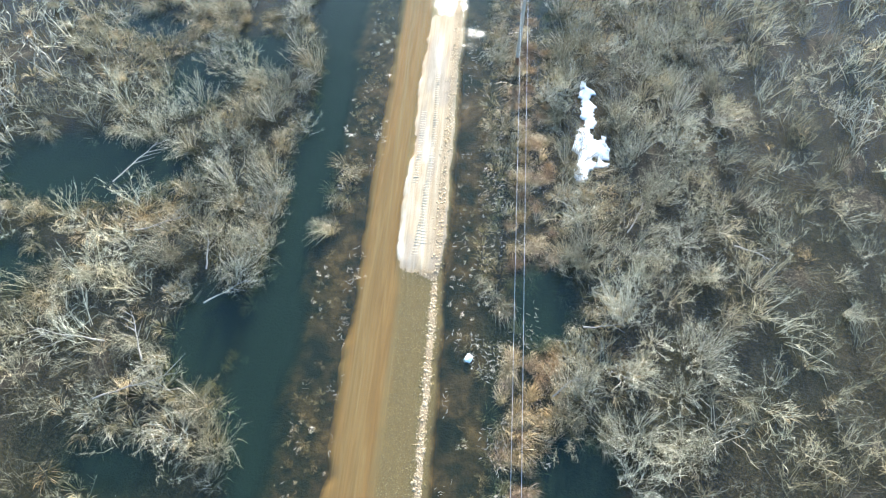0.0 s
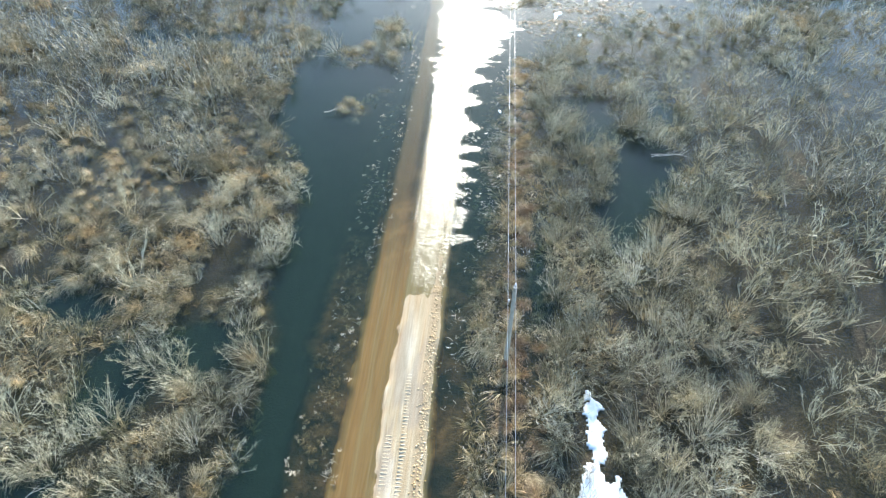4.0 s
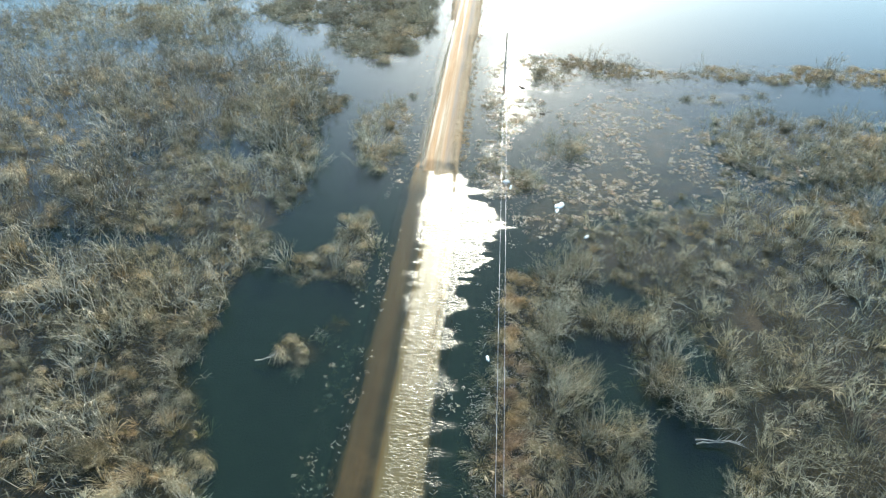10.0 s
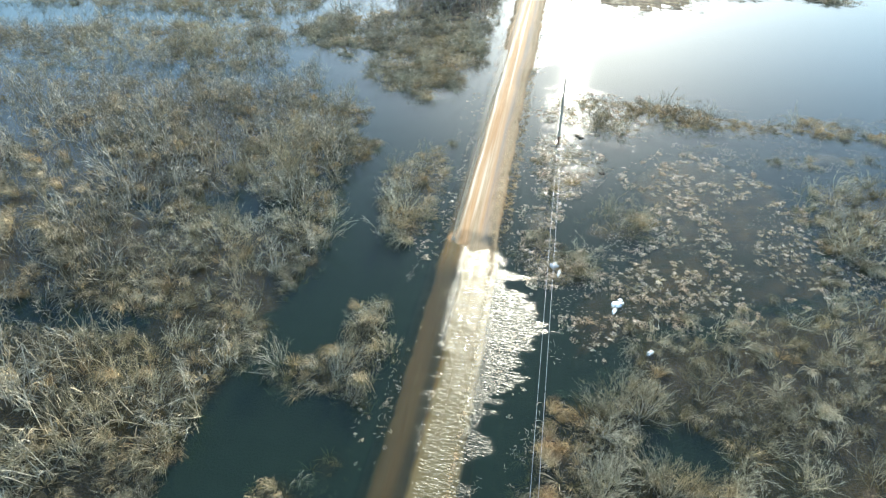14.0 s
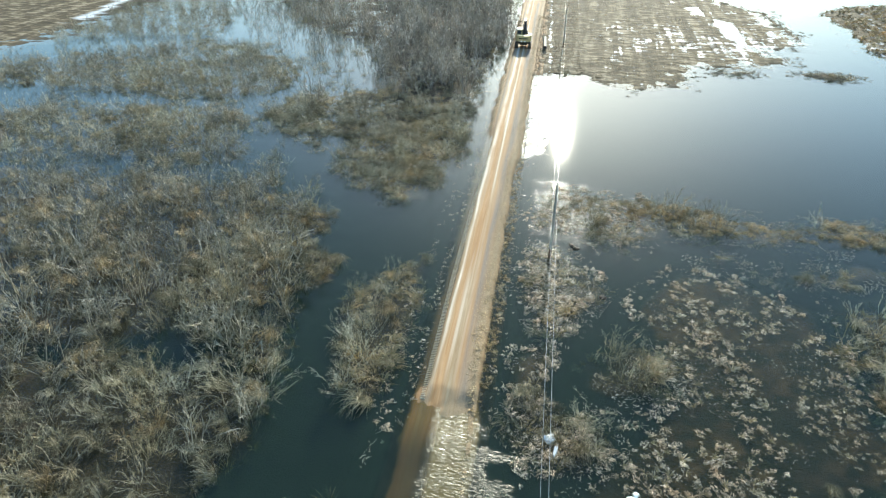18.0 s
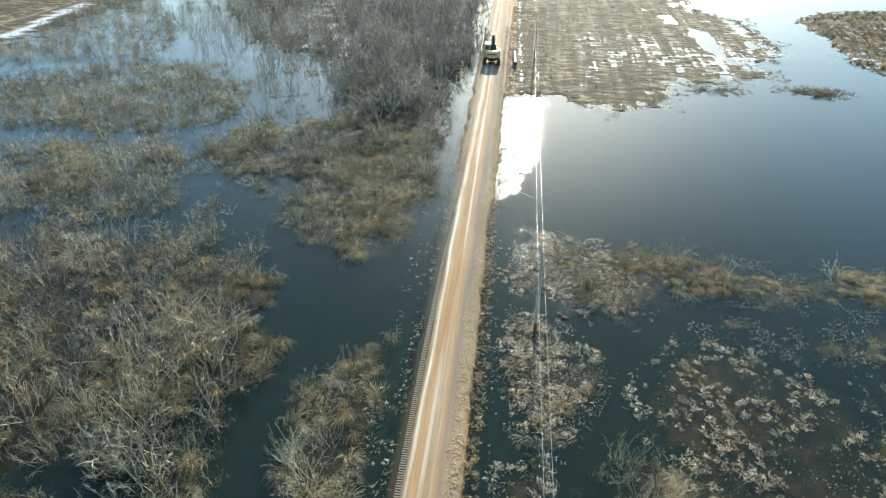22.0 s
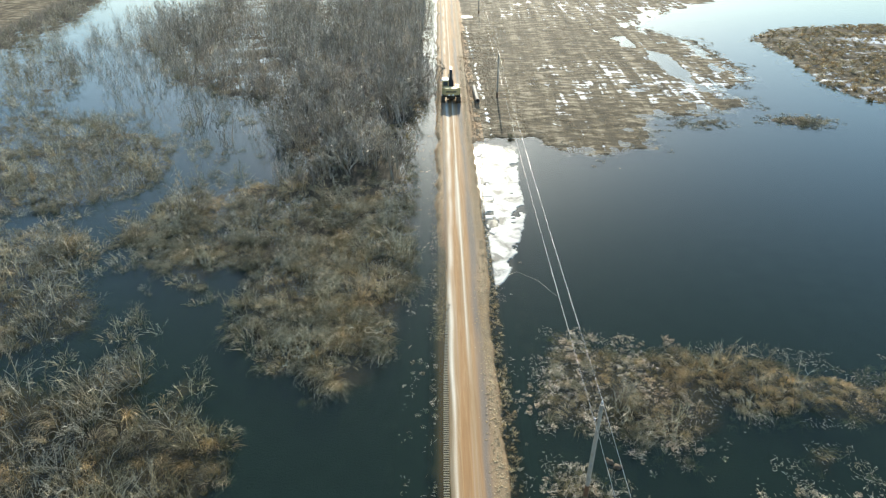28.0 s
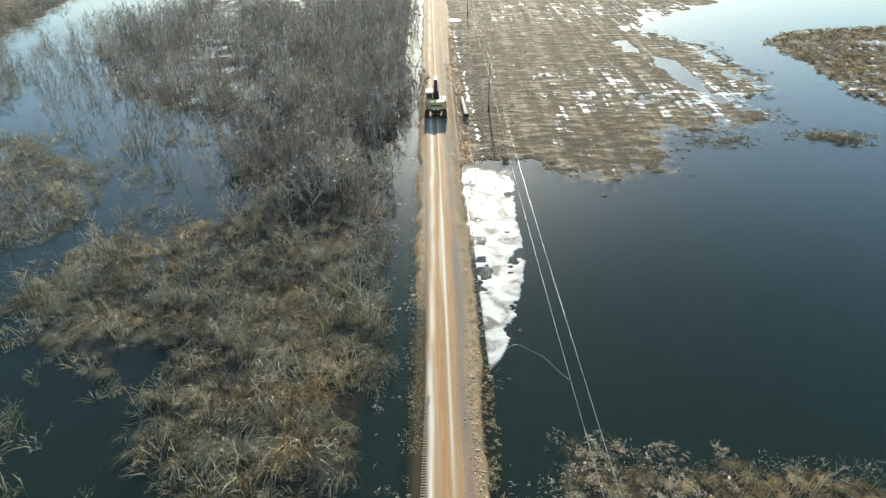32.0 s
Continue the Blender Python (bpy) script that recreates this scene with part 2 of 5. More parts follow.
def fbm(x, y, scale, seed, octaves=4):
    """Smooth noise of about -1 to 1 over the plan."""
    x, y = np.asarray(x, float) * scale, np.asarray(y, float) * scale
    total, amp, norm = 0.0, 1.0, 0.0
    for k in range(octaves):
        grid = lattice(seed + k)
        fx, fy = x * 2 ** k + 31.7 * k, y * 2 ** k + 11.3 * k
        i, j = np.floor(fx).astype(int), np.floor(fy).astype(int)
        u, w = fx - i, fy - j
        u, w = u * u * (3 - 2 * u), w * w * (3 - 2 * w)
        i0, i1, j0, j1 = i % 257, (i + 1) % 257, j % 257, (j + 1) % 257
        total = total + amp * ((grid[i0, j0] * (1 - u) + grid[i1, j0] * u) * (1 - w) + (grid[i0, j1] * (1 - u) + grid[i1, j1] * u) * w)
        norm += amp
        amp *= 0.55
    return (total / norm) * 2 - 1


def inside(poly, x, y):
    """Signed distance to a polygon in the plan, positive within."""
    x, y = np.asarray(x, float), np.asarray(y, float)
    best, odd = np.full(x.shape, 1e9), np.zeros(x.shape, bool)
    for (ax, ay), (bx, by) in zip(poly, poly[1:] + poly[:1]):
        dx, dy = bx - ax, by - ay
        k = np.clip(((x - ax) * dx + (y - ay) * dy) / (dx * dx + dy * dy + 1e-9), 0, 1)
        best = np.minimum(best, np.hypot(x - ax - k * dx, y - ay - k * dy))
        if ay != by:
            odd ^= ((ay > y) != (by > y)) & (x < dx * (y - ay) / (by - ay) + ax)
    return np.where(odd, best, -best)


def oval(spots, x, y):
    best = np.full(np.shape(x), -1e9)
    for cx, cy, rx, ry in spots:
        r = np.hypot((x - cx) / rx, (y - cy) / ry)
        best = np.maximum(best, (1 - r) * min(rx, ry))
    return best


def smooth(a, b, v):
    k = np.clip((v - a) / (b - a), 0, 1)
    return k * k * (3 - 2 * k)


WEST_THICKET = [(-11, -40), (-11.2, 4), (-12.8, 9), (-12.3, 15), (-11.5, 20), (-11.6, 25), (-11.6, 32), (-11.8, 37), (-12.6, 42), (-12.8, 49),
                (-14.3, 55), (-17.5, 60), (-18.3, 66), (-17.3, 72), (-16.9, 80), (-15.5, 86), (-17.9, 95), (-16.6, 103), (-20.5, 113.5),
                (-23.5, 120), (-31, 123), (-41, 123), (-56, 119.5), (-120, 112), (-120, -40)]
WEST_ISLE = [(-35.5, 124.5), (-37.4, 130), (-43.5, 141), (-55, 143), (-75, 138), (-120, 125), (-100, 118), (-56, 120.5)]
FAR_WEST_ISLE = [(-100, 160), (-75.7, 177), (-69.7, 182.5), (-57.8, 177), (-42.8, 167.5), (-40.9, 154), (-46, 149), (-57.6, 147), (-110, 146)]
WOOD_POINT = [(-39.9, 141), (-39.4, 146.5), (-37.5, 154), (-32.3, 154), (-26, 157.6), (-33, 178), (-7.9, 192), (-9.8, 168), (-8.9, 150), (-8.7, 139.7),
              (-8.6, 132.6), (-9.5, 126), (-11, 118.6), (-15.2, 116), (-18.5, 119.3), (-23.5, 124.5), (-27, 130), (-33, 133.5)]
WOOD = [(-7.6, 190), (-7.6, 330), (-66, 330), (-80, 262), (-77, 222), (-69, 221), (-55, 196), (-38, 187), (-31, 178)]
FAR_WEST = [(-95, 178), (-69, 186), (-76, 212), (-90, 224), (-108, 280), (-120, 340), (-220, 340), (-220, 130), (-115, 150)]
TRIANGLE_ISLE = [(-14, 93), (-14.6, 101.5), (-11.3, 105), (-8.6, 107.5), (-7.9, 100), (-8.2, 91), (-9.4, 87), (-11.8, 89)]
CLUMP_ISLE = [(-14.7, 70.3), (-14.9, 72.7), (-11.8, 74.7), (-11.7, 79.4), (-9, 79.7), (-8.2, 75), (-8.2, 69.3), (-10.4, 70.7)]
EAST_THICKET = [(1.2, -40), (2.6, 5), (2, 10), (1, 14), (0.7, 17), (1.5, 22), (1.8, 28), (0.9, 32), (1, 37.5), (1.1, 42), (1.6, 46), (1.8, 51), (1.6, 57),
                (2.3, 62), (2.1, 68), (3.5, 72.8), (7.4, 73.1), (9.9, 79.5), (20.4, 84.6), (27, 88.7), (42, 88), (110, 95), (110, -40)]
EAST_ISLE = [(26, 104), (35, 109), (40, 105), (70, 105), (70, 90), (42, 88), (32, 89), (26, 91)]
HEDGE = [(0.8, 115), (2, 121), (3.4, 125.3), (9.5, 123.8), (18, 122.5), (28, 121), (38, 122), (85, 124), (85, 116), (34, 116), (27, 115), (20, 115.5),
         (15.4, 115.4), (11, 111), (8, 112), (5.8, 114)]
POLE_ISLE = [(1, 105), (1.2, 111.3), (4.3, 111.3), (7.3, 106), (7.4, 103), (5, 97), (1.8, 98.5)]
REED_ISLE = [(0.8, 87), (0.7, 94), (3.2, 96), (3, 90), (7.6, 89.5), (7.8, 86.6), (4.2, 84.2), (2, 84.7)]
MARSH = [(10.3, 103), (15, 109), (20, 108.5), (26, 105), (26, 92), (36, 92), (20.4, 84.6), (9.9, 79.5), (5, 76), (4.8, 82.6), (12.5, 92.4)]
FIELD = [(0.1, 171), (7.9, 170.5), (11.2, 165), (17.5, 162.5), (25, 167.1), (28.2, 178.8), (38, 180), (48.5, 186), (45.2, 193.9), (55.5, 201.6), (55, 233),
         (46, 250), (60, 270), (87, 293), (100, 330), (0, 330)]
EAST_BANK = [(68.4, 236), (81.4, 248), (106, 251), (200, 270), (200, 150), (95, 165), (67.5, 189), (65.3, 198), (68.6, 218)]
ISLETS = [(-10.9, 62.5, 1.9, 1.8), (9.8, 94.2, 3.2, 2.7), (6.0, 87.8, 1.8, 1.9), (51, 177.5, 5.0, 2.6), (35.5, 176.5, 3.6, 1.7), (-46, 193, 3, 2),
          (-34, 178.5, 2.5, 2.0), (-8.4, 24.2, 0.9, 1.7), (-8.9, 20.2, 0.7, 0.9), (-9.2, 65.3, 0.8, 0.8), (26.5, 109.5, 3.6, 2.0), (19.5, 111.0, 2.2, 1.3), (33, 111.5, 4.2, 2.2), (-63, 210, 5, 2.5), (-71, 224, 6.5, 4), (-82, 233, 6, 4), (-56, 203, 3, 1.6)]
POOLS = [(-25.5, 23.7, 6.8, 2.7), (-14.6, 12.5, 1.8, 3.2), (-16.2, 35.4, 3.2, 1.7), (-20.6, 32.6, 1.7, 2.7), (-25, 38, 3, 1.2), (-45, 121.5, 15, 2.4),
         (4.6, 15.4, 1.7, 2.2), (6.2, 6.0, 1.9, 2.6), (14.4, 56, 2.4, 4.2), (11.5, 49, 1.4, 3.2), (9.3, 63.5, 2.6, 1.9), (13.4, 54, 1.7, 3.6), (10.5, 61, 1.6, 2.5),
         (-88, 268, 13, 14), (12, 70, 2.6, 1.5), (17, 64, 1.5, 2.6), (5.4, 43, 1.0, 3.0), (-29, 16, 3.0, 1.6), (-17.5, 5, 2.2, 1.4), (-30, 74, 4, 1.4), (-25, 91, 3, 1.2)]
LANDS = (WEST_THICKET, WEST_ISLE, FAR_WEST_ISLE, WOOD_POINT, WOOD, FAR_WEST, TRIANGLE_ISLE, CLUMP_ISLE, EAST_THICKET, EAST_ISLE, HEDGE, POLE_ISLE, REED_ISLE, FIELD, EAST_BANK)


def land_at(x, y):
    """How far within the land a place lies, with uneven shores."""
    d = oval(ISLETS, x, y)
    for poly in LANDS:
        d = np.maximum(d, inside(poly, x, y))
    d = np.minimum(d, -oval(POOLS, x, y))
    back = smooth(70, 95, y) * np.clip(smooth(-9.5, -13, x) + smooth(3, 7, x), 0, 1) * (1 - smooth(158, 168, y))
    gaps = smooth(0.22, 0.45, fbm(x, y, 0.19, 46) - 0.12 * smooth(-16, -24, x) * (1 - smooth(112, 120, y))) * np.clip(smooth(-12, -16, x) * (1 - smooth(145, 160, y) * smooth(-42, -36, x)) + smooth(9, 14, x), 0, 1) * (1 - smooth(168, 180, y)) * (1 - 0.8 * smooth(-38, -50, x))
    d = np.minimum(d, 5.0) - 3.6 * gaps * (0.2 * smooth(10, 30, y) + 0.8 * smooth(40, 80, y))
    return d + 0.9 * fbm(x, y, 0.28, 40) + 0.25 * fbm(x, y, 1.3, 44) + back * (2.4 * fbm(x, y, 0.4, 45) - 0.25 + 0.7 * smooth(-36, -46, x))


def road_profile(y):
    """Height of the road's two lanes along its length."""
    y = np.asarray(y, float)
    dry = smooth(16.6, 18.2, y) * (1 - smooth(37, 42, y))
    high = smooth(87.4, 90.5, y)
    west = -0.13 - 0.22 * smooth(44, 60, y) * (1 - smooth(80, 88, y)) + 0.42 * high
    east = -0.035 + 0.13 * dry - 0.035 * smooth(40, 50, y) * (1 - smooth(80, 88, y)) + 0.36 * high
    return west, east


def ground_at(x, y):
    """Ground height, and the shares of land, snow, field and weedy shelf."""
    d = land_at(x, y)
    far = smooth(150, 400, np.hypot(x, np.maximum(0, y - 300) + np.maximum(0, -40 - y)))
    land = smooth(-0.5, 0.7, d)
    shelf_w = smooth(-10.2, -8.6, x + 0.8 * fbm(x, y, 0.3, 77)) * (1 - smooth(-1.5, 0.6, x))
    shelf_e = smooth(-1.5, -0.5, x) * (1 - smooth(1.4, 3.2, x + 0.7 * fbm(x, y, 0.3, 78)))
    shelf = np.clip(shelf_w + shelf_e, 0, 1) * (1 - smooth(-12, -30, x)) * (1 - 0.75 * smooth(30, 62, y))
    marsh = smooth(-0.5, 1.0, inside(MARSH, x, y))
    z = -1.0 + (0.90 - 0.07 * (1 - smooth(125, 140, y))) * smooth(-1.8, 1.2, d) + 0.11 * smooth(1.2, 4, d) * (1 - 0.8 * smooth(116, 124, y) * smooth(-28, -34, x))
    z = np.maximum(z, (-0.42 + 0.2 * (1 - smooth(40, 62, y))) * shelf - (1 - shelf) * 1.0)
    z = np.maximum(z, -0.2 * marsh - (1 - marsh) * 1.0)
    z = z + 0.12 * fbm(x, y, 0.5, 50) * (0.4 + land) + 0.05 * fbm(x, y, 2.1, 55)
    fin = inside(FIELD, x, y)
    inlet = smooth(-0.8, 0.8, oval([(41.2, 212, 2.2, 13.0), (37.5, 233, 1.6, 5.0), (30, 196, 1.2, 3.0)], x, y) + 1.3 * fbm(x, y, 0.5, 93, 3))
    fld = smooth(-1.5, 0.9, fin + 1.8 * fbm(x, y * 0.3, 0.5, 40) + 2.6 * fbm(x, y, 0.8, 41, 4)) * (1 - inlet)
    z = z * (1 - inlet) - 0.2 * inlet
    lumps = 0.75 * fbm(x, y * 0.13, 0.7, 70, 3) + 0.55 * fbm(x * 0.6, y, 0.5, 74, 3)
    z = np.where(fld > 0, z * (1 - fld) + fld * (0.03 + 0.10 * smooth(-1, 10, fin) - 0.05 * smooth(15, 45, x) + (0.16 + 0.16 * (1 - smooth(0, 7, fin))) * lumps), z)
    beside = smooth(-1.0, -0.4, x) * (1 - smooth(7.5, 11, x)) * smooth(168.5, 171.5, y + 1.2 * fbm(x, y, 0.6, 79))
    z = z + beside * (np.maximum(z, 0.10 + 0.06 * fbm(x, y, 0.9, 83)) - z)
    fld = np.maximum(fld, beside)
    bank = smooth(-1.5, 1.5, inside(EAST_BANK, x, y) + 2.2 * fbm(x, y, 0.22, 85) + 2.0 * fbm(x, y, 0.6, 86, 3))
    z = z + bank * (0.30 + 0.2 * fbm(x, y, 0.4, 87)) + 0.17 * smooth(-0.6, 0.8, oval(ISLETS[3:5], x, y) + 2.4 * fbm(x, y, 0.8, 89))
    fld = np.maximum(fld, 0.8 * bank)
    wood = np.maximum(inside(WOOD, x, y), np.minimum(inside(WOOD_POINT, x, y), y - 149)) - 1.2 + 2.5 * fbm(x, y, 0.25, 91)
    z = z + smooth(-0.6, 1.2, wood) * (0.09 + 0.10 * fbm(x, y, 0.35, 92)) * (1 - fld)
    z = z + 0.25 * smooth(-90, -125, x) * smooth(140, 170, y)
    z = z * (1 - far) + far * (0.35 + 0.2 * fbm(x, y, 0.02, 60))
    return z, np.clip(np.maximum(land, far), 0, 1), fld, np.clip(np.maximum(shelf * (0.55 + 0.45 * fbm(x, y, 0.35, 66)), marsh * np.clip(0.22 + 0.4 * fbm(x, y, 0.25, 67), 0, 1)), 0, 1)


# ---- mesh helpers ----
def mesh_np(name, verts, tris, mats=(), smooth_shade=False):
    """A mesh from arrays of vertices and of triangles or quads."""
    me = bpy.data.meshes.new(name)
    verts, tris = np.asarray(verts, np.float32), np.asarray(tris, np.int32)
    n = tris.shape[1]
    me.vertices.add(len(verts))
    me.vertices.foreach_set("co", verts.ravel())
    me.loops.add(tris.size)
    me.loops.foreach_set("vertex_index", tris.ravel())
    me.polygons.add(len(tris))
    me.polygons.foreach_set("loop_start", np.arange(0, tris.size, n, dtype=np.int32))
    if smooth_shade:
        me.polygons.foreach_set("use_smooth", np.ones(len(tris), bool))
    me.update(calc_edges=True)
    for m in mats:
        me.materials.append(m)
    return me


def set_attr(me, name, values):
    a = me.attributes.new(name, "FLOAT", "POINT")
    a.data.foreach_set("value", np.asarray(values, np.float32).ravel())


def sheet(xs, ys):
    """Plan coordinates and quads of a grid with uneven lines."""
    X, Y = np.meshgrid(np.asarray(xs), np.asarray(ys))
    w = len(xs)
    i = np.arange(len(ys) - 1)[:, None] * w + np.arange(w - 1)[None, :]
    quads = np.stack([i, i + 1, i + w + 1, i + w], -1).reshape(-1, 4)
    return X.ravel(), Y.ravel(), quads


def part(name, bm, mat, parent, label=""):
    me = bpy.data.meshes.new(name)
    bm.to_mesh(me)
    bm.free()
    me.materials.append(mat)
    ob = new(name, me)
    ob.parent = parent
    if label:
        tagged(ob, label)
    return ob


def part_np(name, me, parent, label=""):
    ob = new(name, me)
    ob.parent = parent
    if label:
        tagged(ob, label)
    return ob


# ---- ground, water, road ----
def meadow_edge(y):
    """Where the far western marsh ends and a meadow begins."""
    return -105.0 - 0.15 * (np.asarray(y, float) - 175)


far_out = [30, 60, 110, 190, 320, 560, 1000, 2000]
xs = np.concatenate([[-150 - f for f in far_out[::-1]], np.arange(-150, -40, 2.0), np.arange(-40, -12, 1.1), np.arange(-12, 10, 0.4), np.arange(10, 62, 0.8), np.arange(62, 120, 1.2), np.arange(120, 150.1, 2.0), [150 + f for f in far_out]])
ys = np.concatenate([[-40 - f for f in far_out[::-1]], np.arange(-40, 0, 2.0), np.arange(0, 158, 0.9), np.arange(158, 205, 0.45), np.arange(205, 300, 0.8), np.arange(300, 330.1, 3.0), [330 + f for f in far_out]])
GX, GY, GQ = sheet(xs, ys)
GZ, LAND, FLD, SHELF = ground_at(GX, GY)
snow_patch = np.maximum(oval([(1.6, 262, 1.6, 2.2)], GX, GY), np.minimum(1.3 - np.abs(GX - meadow_edge(GY) - 3 * fbm(GX, GY, 0.06, 99)), 0.3 * np.minimum(GY - 192, 232 - GY)))
MEADOW = smooth(0, 3, meadow_edge(GY) - GX) * smooth(150, 165, GY)
FLD = np.maximum(FLD, MEADOW)
ICY = np.clip(0.5 * smooth(-0.3, 0.4, fbm(GX, GY, 0.03, 95)) * smooth(6, 16, GX) + 0.3 * smooth(18, 45, GX) - 0.15, -0.3, 1) - MEADOW
eastsnow = smooth(0.05, 0.25, fbm(GX * 0.5, GY, 0.10, 103)) * smooth(1.5, 8, inside(EAST_BANK, GX, GY))
SNOW = np.clip(smooth(-0.3, 0.1, snow_patch - 0.35 + 1.4 * fbm(GX, GY, 1.1, 97, 3)) + eastsnow, 0, 1)
GZ = GZ + 0.05 * SNOW
under_road = smooth(-6.9, -6.2, GX) * (1 - smooth(-1.1, -0.5, GX - 0.9 * smooth(170, 300, GY))) * (1 - smooth(330, 400, GY)) * smooth(-120, -60, GY)
GZ = GZ * (1 - under_road) + under_road * (-0.6)
me = mesh_np("ground", np.stack([GX, GY, GZ], 1), GQ, [ground_material()], True)
for key, v in (("land", LAND), ("snow", SNOW), ("field", FLD), ("shelf", SHELF), ("icy", ICY)):
    set_attr(me, key, v)
tagged(new("ground", me), "flooded marsh ground of dead litter and mud painted darker for water depth", "ground", kind="structure")

wx = np.concatenate([np.arange(-150, -60, 5.0), np.arange(-60, -20, 1.5), np.arange(-20, -8, 0.8), np.arange(-8, 8, 0.25), np.arange(8, 20, 0.8), np.arange(20, 60, 1.5), np.arange(60, 150.1, 5.0)])
wy = np.concatenate([np.arange(-40, 0, 5.0), np.arange(0, 36, 0.5), np.arange(36, 92, 0.25), np.arange(92, 175, 0.6), np.arange(175, 340.1, 3.0)])
WX, WY, WQ = sheet(wx, wy)
FLOW_EDGE = [(-3.9, -40), (-3.9, 17.2), (-3.9, 17.6), (-3.0, 37.5), (-3.9, 42), (-3.8, 60), (-4.0, 68), (-4.3, 73), (-4.4, 88.4), (-2.2, 88.4), (-1.2, 86.4), (1.0, 84.4), (2.0, 79), (1.8, 75),
             (0.7, 71), (-0.5, 68), (-0.9, 61), (-0.9, 50), (-1.0, 40), (-1.0, -40)]
SLICK = [(-1.6, 166), (-1.3, 150), (-1.2, 138), (-0.9, 131), (0.6, 133.5), (2.2, 138), (3.6, 144), (4.2, 150), (4.3, 156), (4.6, 161), (6.0, 166), (5, 168.5), (0, 167)]
jag = 2.0 * fbm(WX * 0.12, WY, 1.0, 120, 2) + 1.0 * fbm(WX * 0.22, WY, 2.2, 122, 2) * smooth(62, 72, WY) + 0.5 * fbm(WX, WY, 1.6, 125)
flow = smooth(-0.9, 0.9, inside(FLOW_EDGE, WX, WY) + jag * np.maximum(smooth(-2.5, 0.0, WX), 0.6 * smooth(64, 70, WY) * (1 - smooth(80, 86, WY)))) * (0.75 + 0.35 * fbm(WX * 0.4, WY, 1.8, 127, 2))
slick = smooth(-0.3, 0.5, inside(SLICK, WX, WY) + 1.3 * fbm(WX, WY, 0.3, 130) + 0.5 * fbm(WX, WY, 1.2, 131)) * (1 - 0.9 * smooth(0.05, 0.3, fbm(WX, WY, 0.55, 133)))
ruts = 0.82 + 0.18 * np.cos((WX + 3.3) * 7.0)
reedy = np.maximum.reduce([inside(q, WX, WY) for q in (POLE_ISLE, REED_ISLE, [(0.8, 112), (1, 126), (12, 125), (12, 108), (5, 112)])])
reedy = smooth(-0.6, 0.8, reedy) * smooth(-0.3, 0.3, fbm(WX, WY, 0.5, 135))
RUFFLE = np.clip(ruts * np.maximum(flow * (0.3 + 0.7 * smooth(36, 48, WY)), 0.1 * slick), 0, 1)
me = mesh_np("water", np.stack([WX, WY, 0 * WX], 1), WQ, [water_material()], True)
set_attr(me, "ruffle", RUFFLE)
set_attr(me, "reedy", reedy)
DEEP = -ground_at(WX, WY)[0]
DEEP = np.where((WX > -6.2) & (WX < -1.0), np.minimum(DEEP, 0.16), np.where((WX > -7.0) & (WX < -0.4), np.minimum(DEEP, 0.4), DEEP))
DEEP = DEEP + 0.15 * RUFFLE * smooth(40, 50, WY) * (1 - smooth(84, 89, WY))
set_attr(me, "depth", np.clip(DEEP, 0, 1))
tagged(new("water", me), "dark still flood water, rippled where it crosses the road", "water", kind="structure")

rx = np.arange(-9.0, 0.61, 0.12)
ry = np.concatenate([np.arange(-60, 0, 2.0), np.arange(0, 200, 0.3), np.arange(200, 330.1, 1.2)])
RX, RY, RQ = sheet(rx, ry)
zw, ze = road_profile(RY + 0.7 * fbm(RX, RY, 0.9, 180, 3) + 0.25 * fbm(RX, RY, 3.0, 184, 2))
dry_part = smooth(88, 91, RY)
wander = 0.18 * fbm(0 * RX, RY, 0.07, 140, 2)
u = RX - wander * (1 - smooth(85, 92, RY))
seam = u + (1 - dry_part) * (0.32 * fbm(RX, RY * 0.6, 0.5, 198) + 0.16 * fbm(RX, RY, 2.2, 199))
lane = smooth(-4.15, -3.75, seam)
widen = 0.9 * smooth(170, 300, RY)
top = zw * (1 - lane) + ze * lane
top = top + 0.03 * dry_part * np.cos((u + 3.7) * 4.6)
ragged = 0.45 * fbm(RX, RY, 0.35, 186, 4) + 0.12 * fbm(RX, RY, 1.7, 189, 2)
low_side = dry_part * (1 - smooth(136, 148, RY))
shift = 0.45 * (1 - smooth(86, 92, RY) * (1 - smooth(127, 137, RY)))
bench = smooth(-5.05, -5.4, u + 0.25 * ragged) * low_side
top = top * (1 - bench) + bench * (-0.055)
ridge = np.exp(-((u + 5.25) / 0.16) ** 2) * (0.08 * (dry_part - low_side)) + np.exp(-((u + 4.02) / 0.14) ** 2) * 0.10 * smooth(17, 19, RY) * (1 - smooth(36, 40, RY))
west_fall = smooth(-5.85, -7.3, u + 1.2 * ragged)
clods = np.clip(fbm(RX, RY, 2.4, 150, 3) + 0.25, 0, 1)
verge = np.exp(-((u + 2.1 - shift - widen) / (0.3 + 0.22 * dry_part)) ** 2)
berm = np.exp(-((u + 5.95 + 0.4 * ragged) / 0.26) ** 2) * (dry_part - low_side)
east_fall = smooth(-1.95 + shift + widen, -0.95 + shift + widen, u - 0.7 * ragged)
east_foot = -0.8 + 0.9 * smooth(166, 170, RY)
top = top + ridge + verge * (0.08 + 0.06 * clods) * (0.55 + 0.45 * dry_part) + berm * (0.05 + 0.1 * clods)
RZ = top * (1 - west_fall) * (1 - east_fall) + west_fall * -0.8 + east_fall * east_foot
RZ = RZ + 0.012 * fbm(RX, RY, 3.0, 160, 3) + 0.03 * fbm(RX * 3, RY * 0.15, 0.7, 165, 3) * (1 - west_fall)
